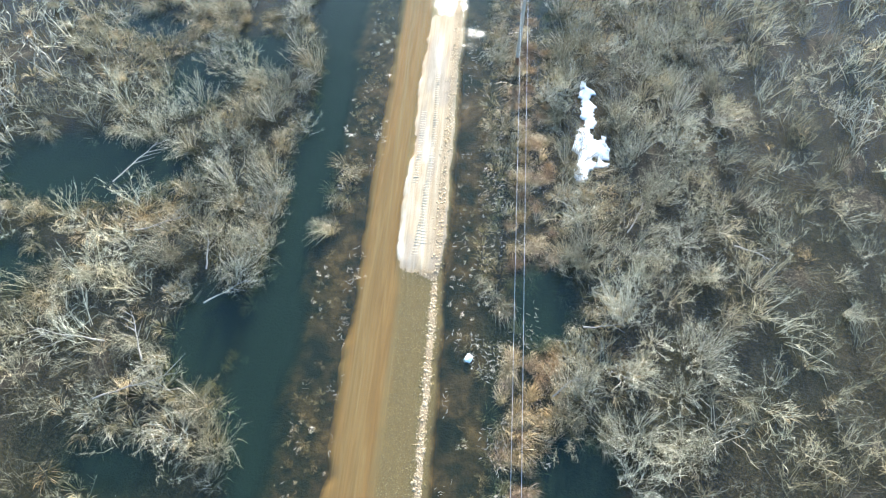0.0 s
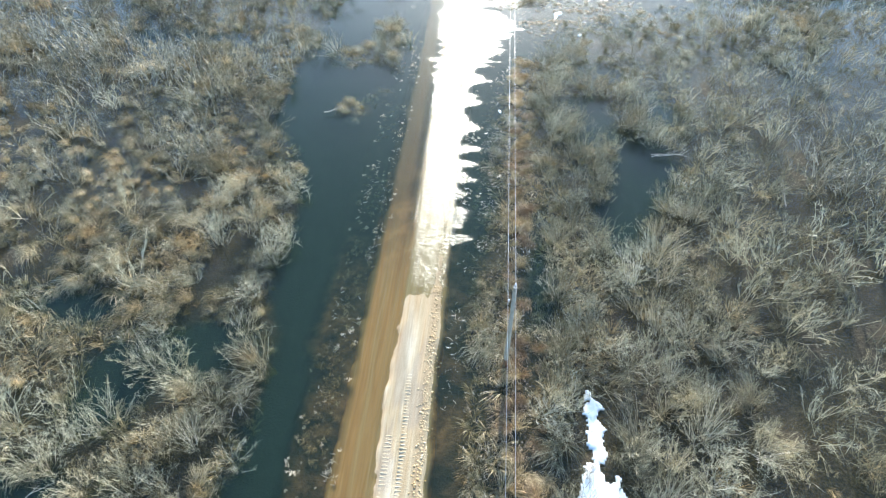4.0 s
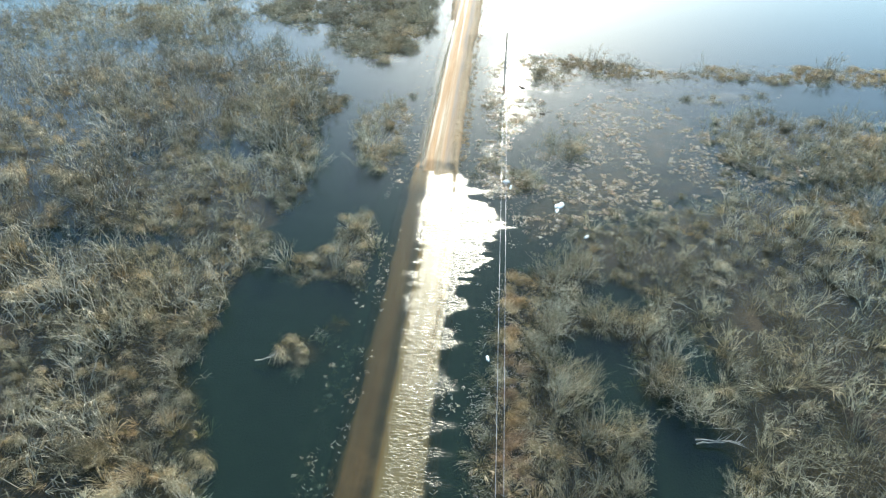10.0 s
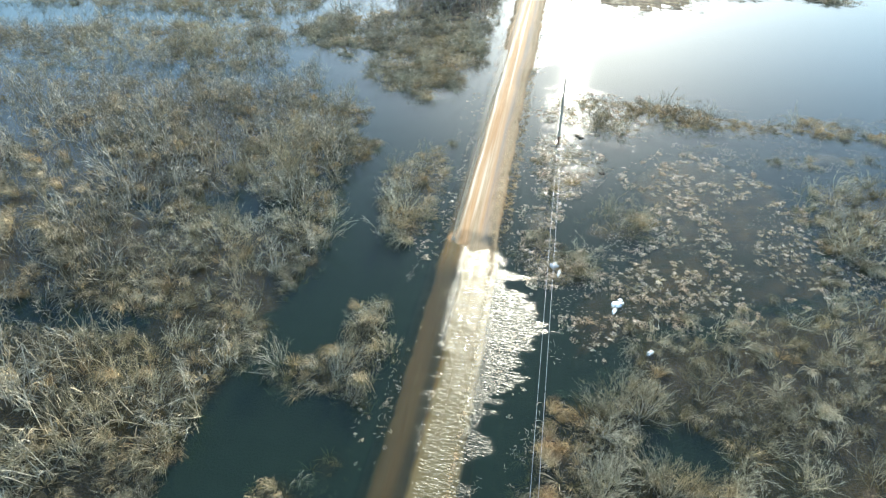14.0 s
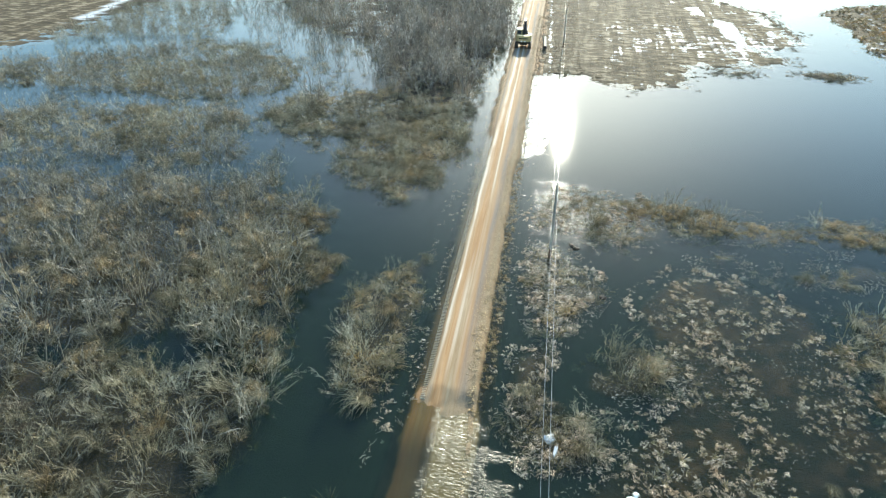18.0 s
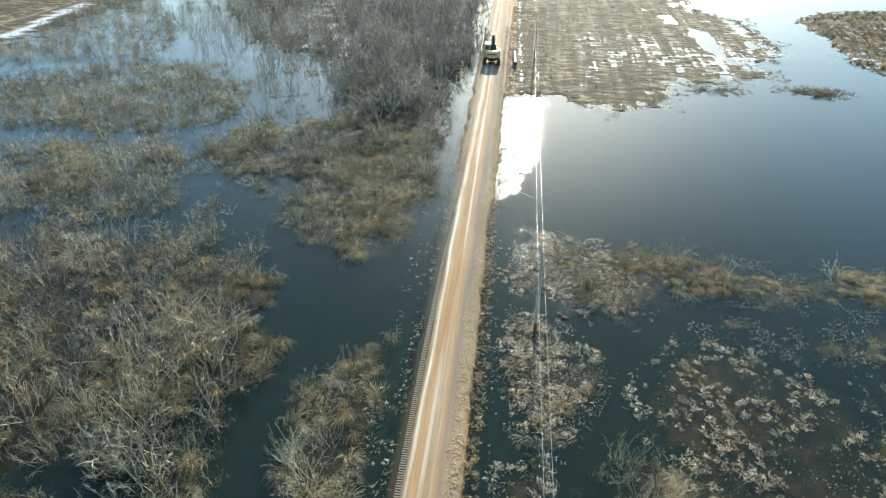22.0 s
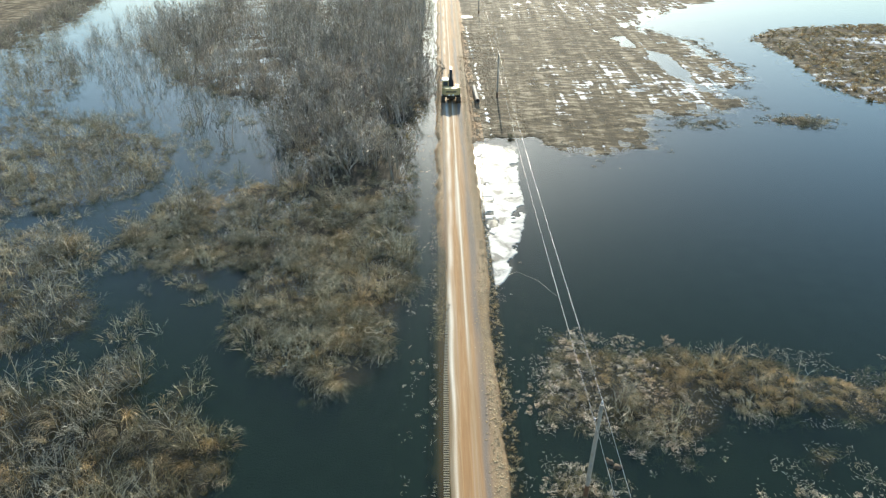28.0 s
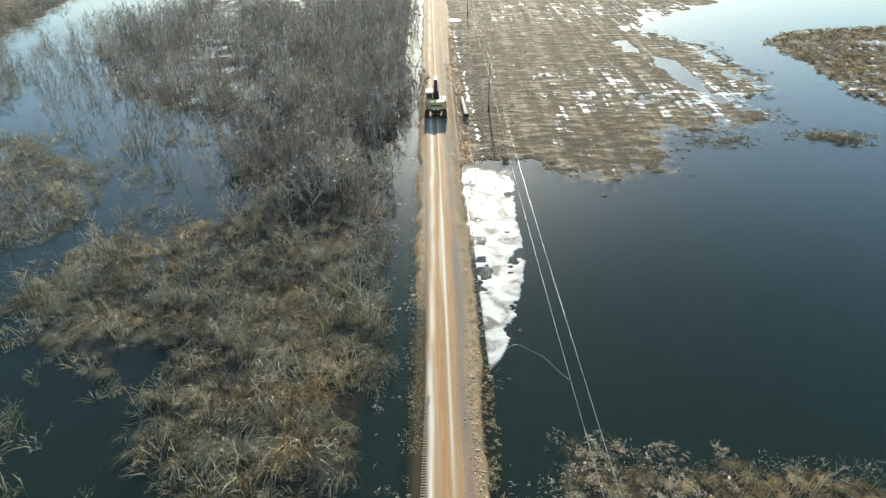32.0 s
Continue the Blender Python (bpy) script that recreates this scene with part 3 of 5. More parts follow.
PALE = np.clip(0.12 + 0.64 * smooth(-4.1, -3.6, seam) * (1 - dry_part) * smooth(16, 18, RY) + dry_part * (0.06 + 0.14 * np.cos((u + 3.7) * 4.6) + 0.3 * fbm(u * 2.0, RY * 0.08, 0.6, 171, 3)) + 3 * ridge, 0, 1)
STONE = np.clip(verge * 0.95 + berm * 0.9 + (1 - dry_part) * smooth(-4.0, -3.5, seam) * (1 - smooth(16.5, 18, RY) * (1 - smooth(36, 44, RY))) * 0.8 + 0 * u, 0, 1)
# West lane painted darker where deeper, for light the water takes.
depth_dark = smooth(38, 52, RY) * (1 - smooth(84, 89, RY)) * (1 - smooth(-4.2, -3.7, u))
SHOULDER = np.clip(0.75 * smooth(-5.2, -5.5, u + 0.25 * ragged) * low_side + depth_dark * (0.72 + 0.2 * smooth(-5.0, -4.4, u)) + smooth(-6.15, -6.6, u + ragged) + smooth(-1.75 + shift + widen, -1.45 + shift + widen, u - 0.7 * ragged) * (1 - smooth(167, 171, RY)), 0, 1)
blur = 0.6 + 0.8 * fbm(u * 2.5, RY * 0.12, 0.7, 175, 3)
DAMP = np.clip(dry_part * blur * (0.1 + 1.25 * np.exp(-((u + 2.85 - 0.6 * shift - 0.5 * widen) / 0.36) ** 2) + 0.85 * np.exp(-((u + 5.3) / 0.22) ** 2) * (1 - smooth(148, 136, RY))), 0, 0.9)
bend = 4.98 - 0.35 * smooth(136, 152, RY) - 0.06 * np.sin(RY * 0.19) - 0.04 * np.sin(RY * 0.61)
CHALK = np.clip(dry_part * (np.exp(-((u + bend) / (0.09 + 0.14 * smooth(112, 130, RY))) ** 2) * np.clip(0.75 + 1.2 * fbm(u, RY * 0.2, 0.5, 177, 3), 0, 1) + 0.7 * np.exp(-((u + 3.7) / 0.09) ** 2) * smooth(118, 126, RY) + 0.55 * smooth(0.1, 0.5, fbm(u * 3.0, RY * 0.05, 0.8, 178, 3)) * np.exp(-((u + 3.9) / 0.6) ** 2)), 0, 0.95)
cap = smooth(17.2, 18.4, RY + 0.6 * fbm(RX, RY, 1.2, 191)) * (1 - smooth(35, 42, RY + 2 * fbm(RX, RY, 0.5, 192)))
crust = np.exp(-((u + 4.05 + 0.02 * (RY - 18) - 0.35 * smooth(30, 40, RY)) / (0.32 + 0.25 * fbm(RX, RY, 0.5, 193))) ** 2) + 0.55 * np.exp(-((u + 2.9) / 0.4) ** 2)
CHALK = np.maximum(CHALK, np.clip(cap * crust * smooth(-4.1, -3.8, seam) * (0.3 + 1.2 * fbm(u * 1.6, RY * 0.5, 0.9, 194, 4)), 0, 0.6))
DAMP = np.maximum(DAMP, np.clip(cap * smooth(0.05, 0.4, fbm(u * 1.5, RY * 0.35, 0.8, 196, 4)) * smooth(-3.9, -3.3, u), 0, 0.4))
RZ = RZ + cap * (0.035 * fbm(RX * 2.0, RY * 0.5, 0.9, 197, 3) * smooth(-4.3, -3.9, u))
me = mesh_np("road", np.stack([RX, RY, RZ], 1), RQ, [road_material()], True)
for key, v in (("pale", PALE), ("stone", STONE), ("shoulder", SHOULDER), ("damp", DAMP), ("chalk", CHALK), ("drowned", smooth(38, 60, RY))):
    set_attr(me, key, v)
tagged(new("road", me), "sandy gravel road, half drowned, with wheel tracks", "road", kind="structure")


# ---- plants ----
def strands(points, radii):
    """Three-sided tapering tubes along n lines of k points: vertices and triangles."""
    n, k, _ = points.shape
    tang = np.gradient(points, axis=1)
    tang /= np.linalg.norm(tang, axis=2, keepdims=True) + 1e-9
    side = np.cross(tang, np.array([0.31, 0.17, 0.93]))
    side /= np.linalg.norm(side, axis=2, keepdims=True) + 1e-9
    up = np.cross(tang, side)
    ring = [points + radii[..., None] * (math.cos(a) * side + math.sin(a) * up) for a in (0, 2.0944, 4.1888)]
    v = np.stack(ring, 2).reshape(-1, 3)
    base = (np.arange(n)[:, None] * k + np.arange(k - 1)[None, :]).ravel() * 3
    t = []
    for s in range(3):
        a, b = base + s, base + (s + 1) % 3
        t += [np.stack([a, b, b + 3], 1), np.stack([a, b + 3, a + 3], 1)]
    return v, np.concatenate(t)


def spikes(p0, p1, r):
    """Thin three-sided spikes from p0 to p1."""
    d = p1 - p0
    d = d / (np.linalg.norm(d, axis=1, keepdims=True) + 1e-9)
    side = np.cross(d, np.array([0.31, 0.17, 0.93]))
    side /= np.linalg.norm(side, axis=1, keepdims=True) + 1e-9
    up = np.cross(d, side)
    v = np.stack([p0 + r[:, None] * (math.cos(a) * side + math.sin(a) * up) for a in (0, 2.0944, 4.1888)] + [p1], 1).reshape(-1, 3)
    b = np.arange(len(p0)) * 4
    t = np.concatenate([np.stack([b + s, b + (s + 1) % 3, b + 3], 1) for s in range(3)])
    return v, t


def ribbons(points, widths, seed):
    """Flat tapering blades along n lines of k points, each ending in a tip."""
    n, k, _ = points.shape
    tang = np.gradient(points, axis=1)
    tang /= np.linalg.norm(tang, axis=2, keepdims=True) + 1e-9
    side = np.cross(tang, np.random.RandomState(seed).randn(n, 1, 3))
    side /= np.linalg.norm(side, axis=2, keepdims=True) + 1e-9
    half = (side * widths[..., None] * 0.5)[:, :-1]
    pairs = np.stack([points[:, :-1] - half, points[:, :-1] + half], 2).reshape(n, -1, 3)
    v = np.concatenate([pairs, points[:, -1:]], 1)
    m = 2 * k - 1
    b = np.arange(n)[:, None] * m
    t = []
    for j in range(k - 2):
        a = b + 2 * j
        t += [np.concatenate([a, a + 1, a + 3], 1), np.concatenate([a, a + 3, a + 2], 1)]
    t.append(np.concatenate([b + m - 3, b + m - 2, b + m - 1], 1))
    return v.reshape(-1, 3), np.concatenate(t)


def mop_shape(seed, blades, radius, height, lean, width=0.03):
    """A shaggy tussock: long blades that rise from one crown, arch over and hang, combed to one side."""
    r = np.random.RandomState(seed)
    a = r.rand(blades, 1) * 2 * np.pi
    out = radius * (0.55 + 0.6 * r.rand(blades, 1))
    h = height * (0.6 + 0.5 * r.rand(blades, 1))
    foot = 0.3 * radius * np.sqrt(r.rand(blades, 1))
    fa = r.rand(blades, 1) * 2 * np.pi
    k = np.array([[0.0, 0.3, 0.68, 1.0]])
    rise = np.array([[-0.12, 0.85, 1.0, 0.35]])
    bend = a + r.randn(blades, 1) * 0.5 * k
    x = np.cos(fa) * foot + np.cos(bend) * out * k + lean * radius * k ** 1.4
    y = np.sin(fa) * foot + np.sin(bend) * out * k
    z = h * rise + 0.1 * height * r.randn(blades, 4) * k
    w = width * (0.6 + 0.8 * r.rand(blades, 1)) * np.array([[0.8, 1.0, 0.8, 0.0]])
    return ribbons(np.stack([x, y, z], 2), w, seed + 1)


def join(*pieces):
    vs, ts, at = [], [], 0
    for v, t in pieces:
        vs.append(v)
        ts.append(t + at)
        at += len(v)
    return np.concatenate(vs), np.concatenate(ts)


def shrub_shape(seed, stems, twigs, height, spread, thick=0.022, lean=(0.0, 0.0), light=False, loose=0.42, foot_share=0.2, twig=1.25):
    """A bare many-stemmed shrub: arching stems from one stool, with side twigs."""
    r = np.random.RandomState(seed)
    ang = r.rand(stems) * 2 * np.pi
    reach = spread * np.sqrt(r.rand(stems)) * (0.75 + 0.4 * r.rand(stems))
    top = height * (1.05 - 0.55 * (reach / spread) ** 2) * (0.65 + 0.4 * r.rand(stems))
    k = np.linspace(0, 1, 5)[None, :]
    out = reach[:, None] * (k ** 0.85)
    foot, fa = foot_share * spread * np.sqrt(r.rand(stems, 1)), r.rand(stems, 1) * 2 * np.pi
    bend = ang[:, None] + r.randn(stems, 1) * 0.7 * k
    x = np.cos(bend) * (0.1 + out) * 0.8 + np.cos(fa) * foot + lean[0] * k ** 1.5
    y = np.sin(bend) * (0.1 + out) * 0.8 + np.sin(fa) * foot + lean[1] * k ** 1.5
    z = top[:, None] * np.sin(k * np.pi * 0.5) ** 1.1 - 0.15
    p = np.stack([x, y, z], 2)
    p[:, 1:] += r.randn(stems, 4, 3) * 0.085 * spread * k[0, 1:, None]
    rad = thick * (0.7 + 0.6 * r.rand(stems))[:, None] * np.array([1.0, 0.85, 0.65, 0.45, 0.2])[None, :]
    body = strands(p[:, ::2], rad[:, ::2]) if light else strands(p, rad)
    which, along = r.randint(0, stems, twigs), 0.2 + 0.8 * r.rand(twigs) ** 0.7
    f = along * 4
    i = np.clip(f.astype(int), 0, 3)
    w = (f - i)[:, None]
    p0 = p[which, i] * (1 - w) + p[which, i + 1] * w
    dirn = p[which, 4] - p[which, 1]
    dirn /= np.linalg.norm(dirn, axis=1, keepdims=True) + 1e-9
    dirn = dirn + r.randn(twigs, 3) * loose + np.array([0, 0, 0.2])
    dirn /= np.linalg.norm(dirn, axis=1, keepdims=True)
    length = (0.16 + 0.42 * r.rand(twigs) ** 1.5) * spread * 0.62
    mid = p0 + dirn * length[:, None] * 0.55
    tip = p0 + dirn * length[:, None] + r.randn(twigs, 3) * length[:, None] * 0.16 - np.array([0, 0, 0.12]) * length[:, None]
    w = thick * twig * (0.7 + 0.6 * r.rand(twigs, 1)) * np.array([[1.0, 0.8, 0.0]])
    return body, ribbons(np.stack([p0, mid, tip], 1), w, seed + 1)


def sedge_shape(seed, blades, radius, height, lean, thick=0.016):
    """A cheaper clump of straight blades, combed over to one side."""
    r = np.random.RandomState(seed)
    a = r.rand(blades) * 2 * np.pi
    o = radius * (0.4 + 0.8 * r.rand(blades))
    p0 = np.stack([np.cos(a) * 0.3 * radius * r.rand(blades), np.sin(a) * 0.3 * radius * r.rand(blades), np.full(blades, -0.08)], 1)
    p1 = p0 + np.stack([np.cos(a) * o + lean * radius, np.sin(a) * o, height * (0.35 + 0.8 * r.rand(blades))], 1)
    mid = p0 * 0.42 + p1 * 0.58 + np.array([0, 0, 0.22]) * height
    p1[:, 2] -= 0.3 * height * r.rand(blades)
    return ribbons(np.stack([p0, mid, p1], 1), 1.7 * thick * (0.7 + 0.6 * r.rand(blades, 1)) * np.array([[0.9, 1.0, 0.0]]), seed + 1)


def flake_shape(seed, count, radius, thick=0.02):
    """A flat huddle of short broken leaves lying every way."""
    r = np.random.RandomState(seed)
    a, o = r.rand(count) * 2 * np.pi, radius * np.sqrt(r.rand(count))
    p0 = np.stack([np.cos(a) * o, np.sin(a) * o, 0.02 + 0.10 * r.rand(count)], 1)
    way = r.rand(count) * 2 * np.pi
    ln = 0.1 + 0.2 * r.rand(count) ** 2
    p1 = p0 + np.stack([np.cos(way) * ln, np.sin(way) * ln, 0.09 * r.randn(count)], 1)
    return spikes(p0, p1, thick * (0.5 + 0.9 * r.rand(count)))


def scatter(poly_mask, box, step, seed, keep=1.0, clump=0.0, clump_scale=0.15, wide=False):
    """Jittered places within a box where the mask (a function of x, y) allows."""
    r = np.random.RandomState(seed)
    gx, gy = np.meshgrid(np.arange(box[0], box[2], step), np.arange(box[1], box[3], step))
    x = gx.ravel() + (r.rand(gx.size) - 0.5) * step * 1.3
    y = gy.ravel() + (r.rand(gx.size) - 0.5) * step * 1.3
    ok = (r.rand(x.size) < keep) & (wide | (x > -24 - 0.56 * np.maximum(y, 0)) & (x < 24 + 0.47 * np.maximum(y, 0)) & (y > -2))
    x, y = x[ok], y[ok]
    ok = poly_mask(x, y)
    if clump:
        ok &= fbm(x, y, clump_scale, seed + 500) > clump - 1
    return x[ok], y[ok]


def ground_z(x, y):
    return ground_at(np.asarray(x, float), np.asarray(y, float))[0]


def mass(name, shapes, x, y, scales, mats, label, category, seed, squash=(0.85, 1.2), afloat=None, comb=None):
    """Many plants joined into one object of kind stuff; shapes: (v, t) arrays."""
    if len(x) == 0:
        return None
    r = np.random.RandomState(seed)
    z = ground_z(x, y)
    if afloat is not None:
        z = np.maximum(z, afloat)
    pick, turn, s = r.randint(0, len(shapes), len(x)), r.rand(len(x)) * 2 * np.pi, scales[0] + (scales[1] - scales[0]) * r.rand(len(x))
    if comb is not None:
        turn = radians(comb) + r.randn(len(x)) * 0.55 + 0.9 * fbm(x, y, 0.06, 710, 2)
    s = s * (0.92 + 0.38 * fbm(x, y, 0.09, 700, 3))
    hs = s * (squash[0] + (squash[1] - squash[0]) * r.rand(len(x)))
    vs, ts, at = [], [], 0
    for i, (v, t) in enumerate(shapes):
        idx = np.nonzero(pick == i)[0]
        if len(idx) == 0:
            continue
        c, sn = np.cos(turn[idx])[:, None], np.sin(turn[idx])[:, None]
        px = (v[None, :, 0] * c - v[None, :, 1] * sn) * s[idx, None] + x[idx, None]
        py = (v[None, :, 0] * sn + v[None, :, 1] * c) * s[idx, None] + y[idx, None]
        pz = v[None, :, 2] * hs[idx, None] + z[idx, None]
        vs.append(np.stack([px, py, pz], 2).reshape(-1, 3))
        ts.append((t[None] + (np.arange(len(idx)) * len(v))[:, None, None]).reshape(-1, 3) + at)
        at += len(idx) * len(v)
    me = mesh_np(name, np.concatenate(vs), np.concatenate(ts), mats)
    set_attr(me, "tone", np.concatenate([np.repeat(r.rand(int((pick == i).sum())), len(v)) for i, (v, t) in enumerate(shapes)]))
    return tagged(new(name, me), label, category, kind="stuff")


def plant_things(name, makes, x, y, scales, label, category, group, seed):
    """Single plants, each an Empty with its parts; makes: lists of (part name, mesh)."""
    r = np.random.RandomState(seed)
    z = ground_z(x, y)
    for px, py, pz in zip(x, y, z):
        i = r.randint(0, len(makes))
        s = scales[0] + (scales[1] - scales[0]) * r.rand()
        m = Matrix.LocRotScale((px, py, pz), Euler((0, 0, r.rand() * 6.283)), (s, s, s * (0.85 + 0.35 * r.rand())))
        thing = new(name, makes[i] if isinstance(makes[i], bpy.types.Mesh) else None)
        thing.matrix_basis = m
        tagged(thing, label, category, group)
        for pname, pme in (makes[i] if isinstance(makes[i], list) else ()):
            piece = part_np(pname, pme, thing)
            if pname == "crown":
                tagged(piece, kind="stuff")


def off_road(x, y):
    return (x < -7.4) | (x > 0.6)


SHRUB_NEAR = [shrub_shape(10 + i, 26 + 2 * i, 620, 2.2, 1.9, 0.013, ((i - 2) * 0.3, 0.25 * (i % 3 - 1)), True, 0.6, 0.24, 0.85) for i in range(6)]
SHRUB_FAR = [join(*shrub_shape(30 + i, 8, 80, 2.2, 2.0, 0.022, (0.3 * (i % 3 - 1), 0.0), True, 0.75, 0.3)) for i in range(5)]
SHRUB_MID = [join(*shrub_shape(20 + i, 14, 250, 2.2, 1.9, 0.013, ((i - 2) * 0.3, 0.25 * (i % 3 - 1)), True, 0.6, 0.24, 0.95)) for i in range(6)]
TUSSOCK = [mop_shape(60 + i, 120, 0.72, 0.42, 0.25 + 0.12 * i, 0.013) for i in range(4)]
SEDGE = [sedge_shape(65 + i, 34, 0.75, 0.45, 0.25 * (i - 2), 0.012) for i in range(5)]
TUFT = [flake_shape(70 + i, 19 + 5 * i, 0.2 + 0.05 * i) for i in range(4)] + [sedge_shape(75 + i, 22, 0.36, 0.2, 0.3) for i in range(2)]
TREE_NEAR = [shrub_shape(80 + i, 11 + i, 260, 4.2 + 0.4 * i, 2.3, 0.032, (0.2 * (i - 1), 0.0), True, 0.7, 0.42) for i in range(4)]
TREE_FAR = [join(*shrub_shape(90 + i, 7, 84, 4.0 + 0.4 * i, 2.4, 0.034, (0.2 * (i - 2), 0.0), True, 0.7, 0.42)) for i in range(5)]


def shrubby(x, y):
    """Where willow grows: well within the thickets, not in the tree wood or the field."""
    d = np.maximum.reduce([inside(p, x, y) for p in (WEST_THICKET, WEST_ISLE, FAR_WEST_ISLE, EAST_THICKET, EAST_ISLE)])
    point = np.minimum(inside(WOOD_POINT, x, y), 150 - y)
    d = np.maximum(d, np.where(fbm(x, y, 0.35, 207) > -0.2, point, -9))
    d = np.maximum(d, np.where(fbm(x, y, 0.3, 209) > 0.05, np.minimum(inside(HEDGE, x, y) + 0.3, x - 6.5), -9))
    d = np.maximum(d, oval(ISLETS[1:3], x, y) + 0.4)
    d = np.maximum(d, np.maximum(inside(TRIANGLE_ISLE, x, y), inside(CLUMP_ISLE, x, y)) + 0.5)
    d = np.maximum(d, np.maximum(inside(FAR_WEST, x, y) - 1, oval(ISLETS[-4:], x, y) + 0.8))
    edge = np.where((x > 0) & (y < 72), np.clip(x - 5.2 + 0.8 * fbm(x, y, 0.3, 201), -3, 9), 9)
    open_snow = oval([(8.0, 30.0, 1.5, 5.2)], x, y) < 0
    d = np.where((y > 150) & (x < meadow_edge(y) + 3), -9, d)
    return (np.minimum(d, edge) + 0.8 * fbm(x, y, 0.28, 40) > 0.35) & (land_at(x, y) > -0.5) & (oval(POOLS, x, y) < 0.1) & open_snow


near_box = lambda x, y: (x > -24) & (x < 18) & (y < 78)
sx, sy = scatter(shrubby, (-120, -12, 110, 340), 1.75, 300, 0.92)
shaggy = (sx < -8) & (sx > -48) & (sy < 116) & (sy > 36) & ((sx > -19) | (sy < 60)) & (np.random.RandomState(6).rand(len(sx)) < 0.5)
sx, sy = sx[~shaggy], sy[~shaggy]
near = near_box(sx, sy)
order = np.argsort(np.hypot(sx[near] * 0.9 + 1, (sy[near] - 40) * 0.45))[:300]
nx, ny = sx[near][order], sy[near][order]
shrub_parts = [[("stool", mesh_np("stool", *b, [STEM])), ("crown", mesh_np("crown", *t, [TWIG]))] for b, t in SHRUB_NEAR]
plant_things("willow_shrub", shrub_parts, nx, ny, (0.65, 1.25), "bare grey-tan willow shrub standing in flooded thicket", "shrub", "willow shrubs by the road", 310)
rest = np.ones(len(sx), bool)
rest[np.nonzero(near)[0][order]] = False
rest &= ~((np.abs(sx) > 40) & (np.random.RandomState(5).rand(len(sx)) < np.where((sy > 105) & (sy < 190) & (sx < 0), 0.05, 0.5)))
midm = rest & (sx > -30) & (sx < 26) & (sy < 112)
farm = rest & ~midm
mass("willow_thicket", SHRUB_MID, sx[midm], sy[midm], (0.6, 1.25), [TWIG], "bare grey-tan willow thicket standing in water", "thicket", 320)
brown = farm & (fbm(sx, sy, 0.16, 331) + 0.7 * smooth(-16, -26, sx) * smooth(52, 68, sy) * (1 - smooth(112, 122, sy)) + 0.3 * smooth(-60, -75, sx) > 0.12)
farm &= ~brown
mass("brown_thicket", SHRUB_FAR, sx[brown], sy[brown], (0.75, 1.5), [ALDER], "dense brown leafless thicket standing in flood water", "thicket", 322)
ax2, ay2 = scatter(lambda x, y: shrubby(x, y) & (x < -17 + 2 * fbm(x, y, 0.2, 333)), (-62, 52, -15, 121), 2.0, 335, 0.85, 1.1, 0.2)
mass("tall_scrub", SHRUB_FAR, ax2, ay2, (0.9, 1.9), [ALDER], "tall grey-brown leafless scrub rising over the thicket", "thicket", 336)
mass("distant_thicket", SHRUB_FAR, sx[farm], sy[farm], (0.6, 1.3), [TWIG], "bare grey-brown scrub on the far marsh", "thicket", 321)


wx3, wy3 = scatter(lambda x, y: (np.maximum.reduce([inside(p, x, y) for p in (WEST_ISLE, FAR_WEST_ISLE, FAR_WEST)]) + 1.5 * fbm(x, y, 0.2, 337) > 0) & (x > meadow_edge(y) + 3) & (fbm(x, y, 0.22, 339) > -0.3), (-112, 112, -36, 235), 2.3, 338, 0.9)
mass("far_brush", SHRUB_FAR, wx3, wy3, (0.4, 1.15), [ALDER], "low brown brush covering the far western marsh", "thicket", 339)
outer = [join(*shrub_shape(40 + i, 5, 40, 2.2, 2.1, 0.024, (0.2 * (i - 1), 0.0), True, 0.75, 0.3)) for i in range(3)]
ox, oy = scatter(lambda x, y: shrubby(x, y) & ((x < -24 - 0.56 * np.maximum(y, 0)) | (x > 24 + 0.47 * np.maximum(y, 0)) | (y < -2)), (-85, -32, 75, 112), 3.1, 340, 0.9, wide=True)
mass("outlying_scrub", outer, ox, oy, (0.7, 1.3), [TWIG], "bare grey-tan scrub of the outer marsh", "thicket", 341)


def woody(x, y):
    d = np.maximum(inside(WOOD, x, y), np.minimum(inside(WOOD_POINT, x, y), 0.35 * (y - 146 + 9 * fbm(x, y, 0.12, 402))))
    return (d + 1.5 * fbm(x, y, 0.2, 400) + 3.0 * fbm(x, y, 0.08, 406) > 0.3 + 2.5 * np.random.RandomState(len(x)).rand(len(x)) ** 2) & (fbm(x, y, 0.14, 404) > -0.22)


tx, ty = scatter(woody, (-95, 134, -6, 296), 2.2, 420, 0.9)
nearest = np.argsort(ty + 0.6 * np.abs(tx + 15))[:220]
ux, uy = scatter(woody, (-95, 134, -6, 296), 2.7, 424, 0.85)
mass("wood_brush", SHRUB_FAR, ux, uy, (0.35, 0.95), [ALDER], "grey-brown brush under the leafless wood", "thicket", 425)
tree_parts = [[("trunk", mesh_np("trunk", *t, [BARK])), ("crown", mesh_np("crown", *b, [BRANCH]))] for t, b in TREE_NEAR]
plant_things("bare_tree", tree_parts, tx[nearest], ty[nearest], (0.5, 1.5), "many-stemmed leafless grey-brown tree in flooded wood", "tree", "bare trees of the flooded wood", 430)
rest = np.ones(len(tx), bool)
rest[nearest] = False
mass("bare_wood", TREE_FAR, tx[rest], ty[rest], (0.55, 1.75), [BRANCH], "leafless grey-brown wood beyond the flood", "wood", 431)


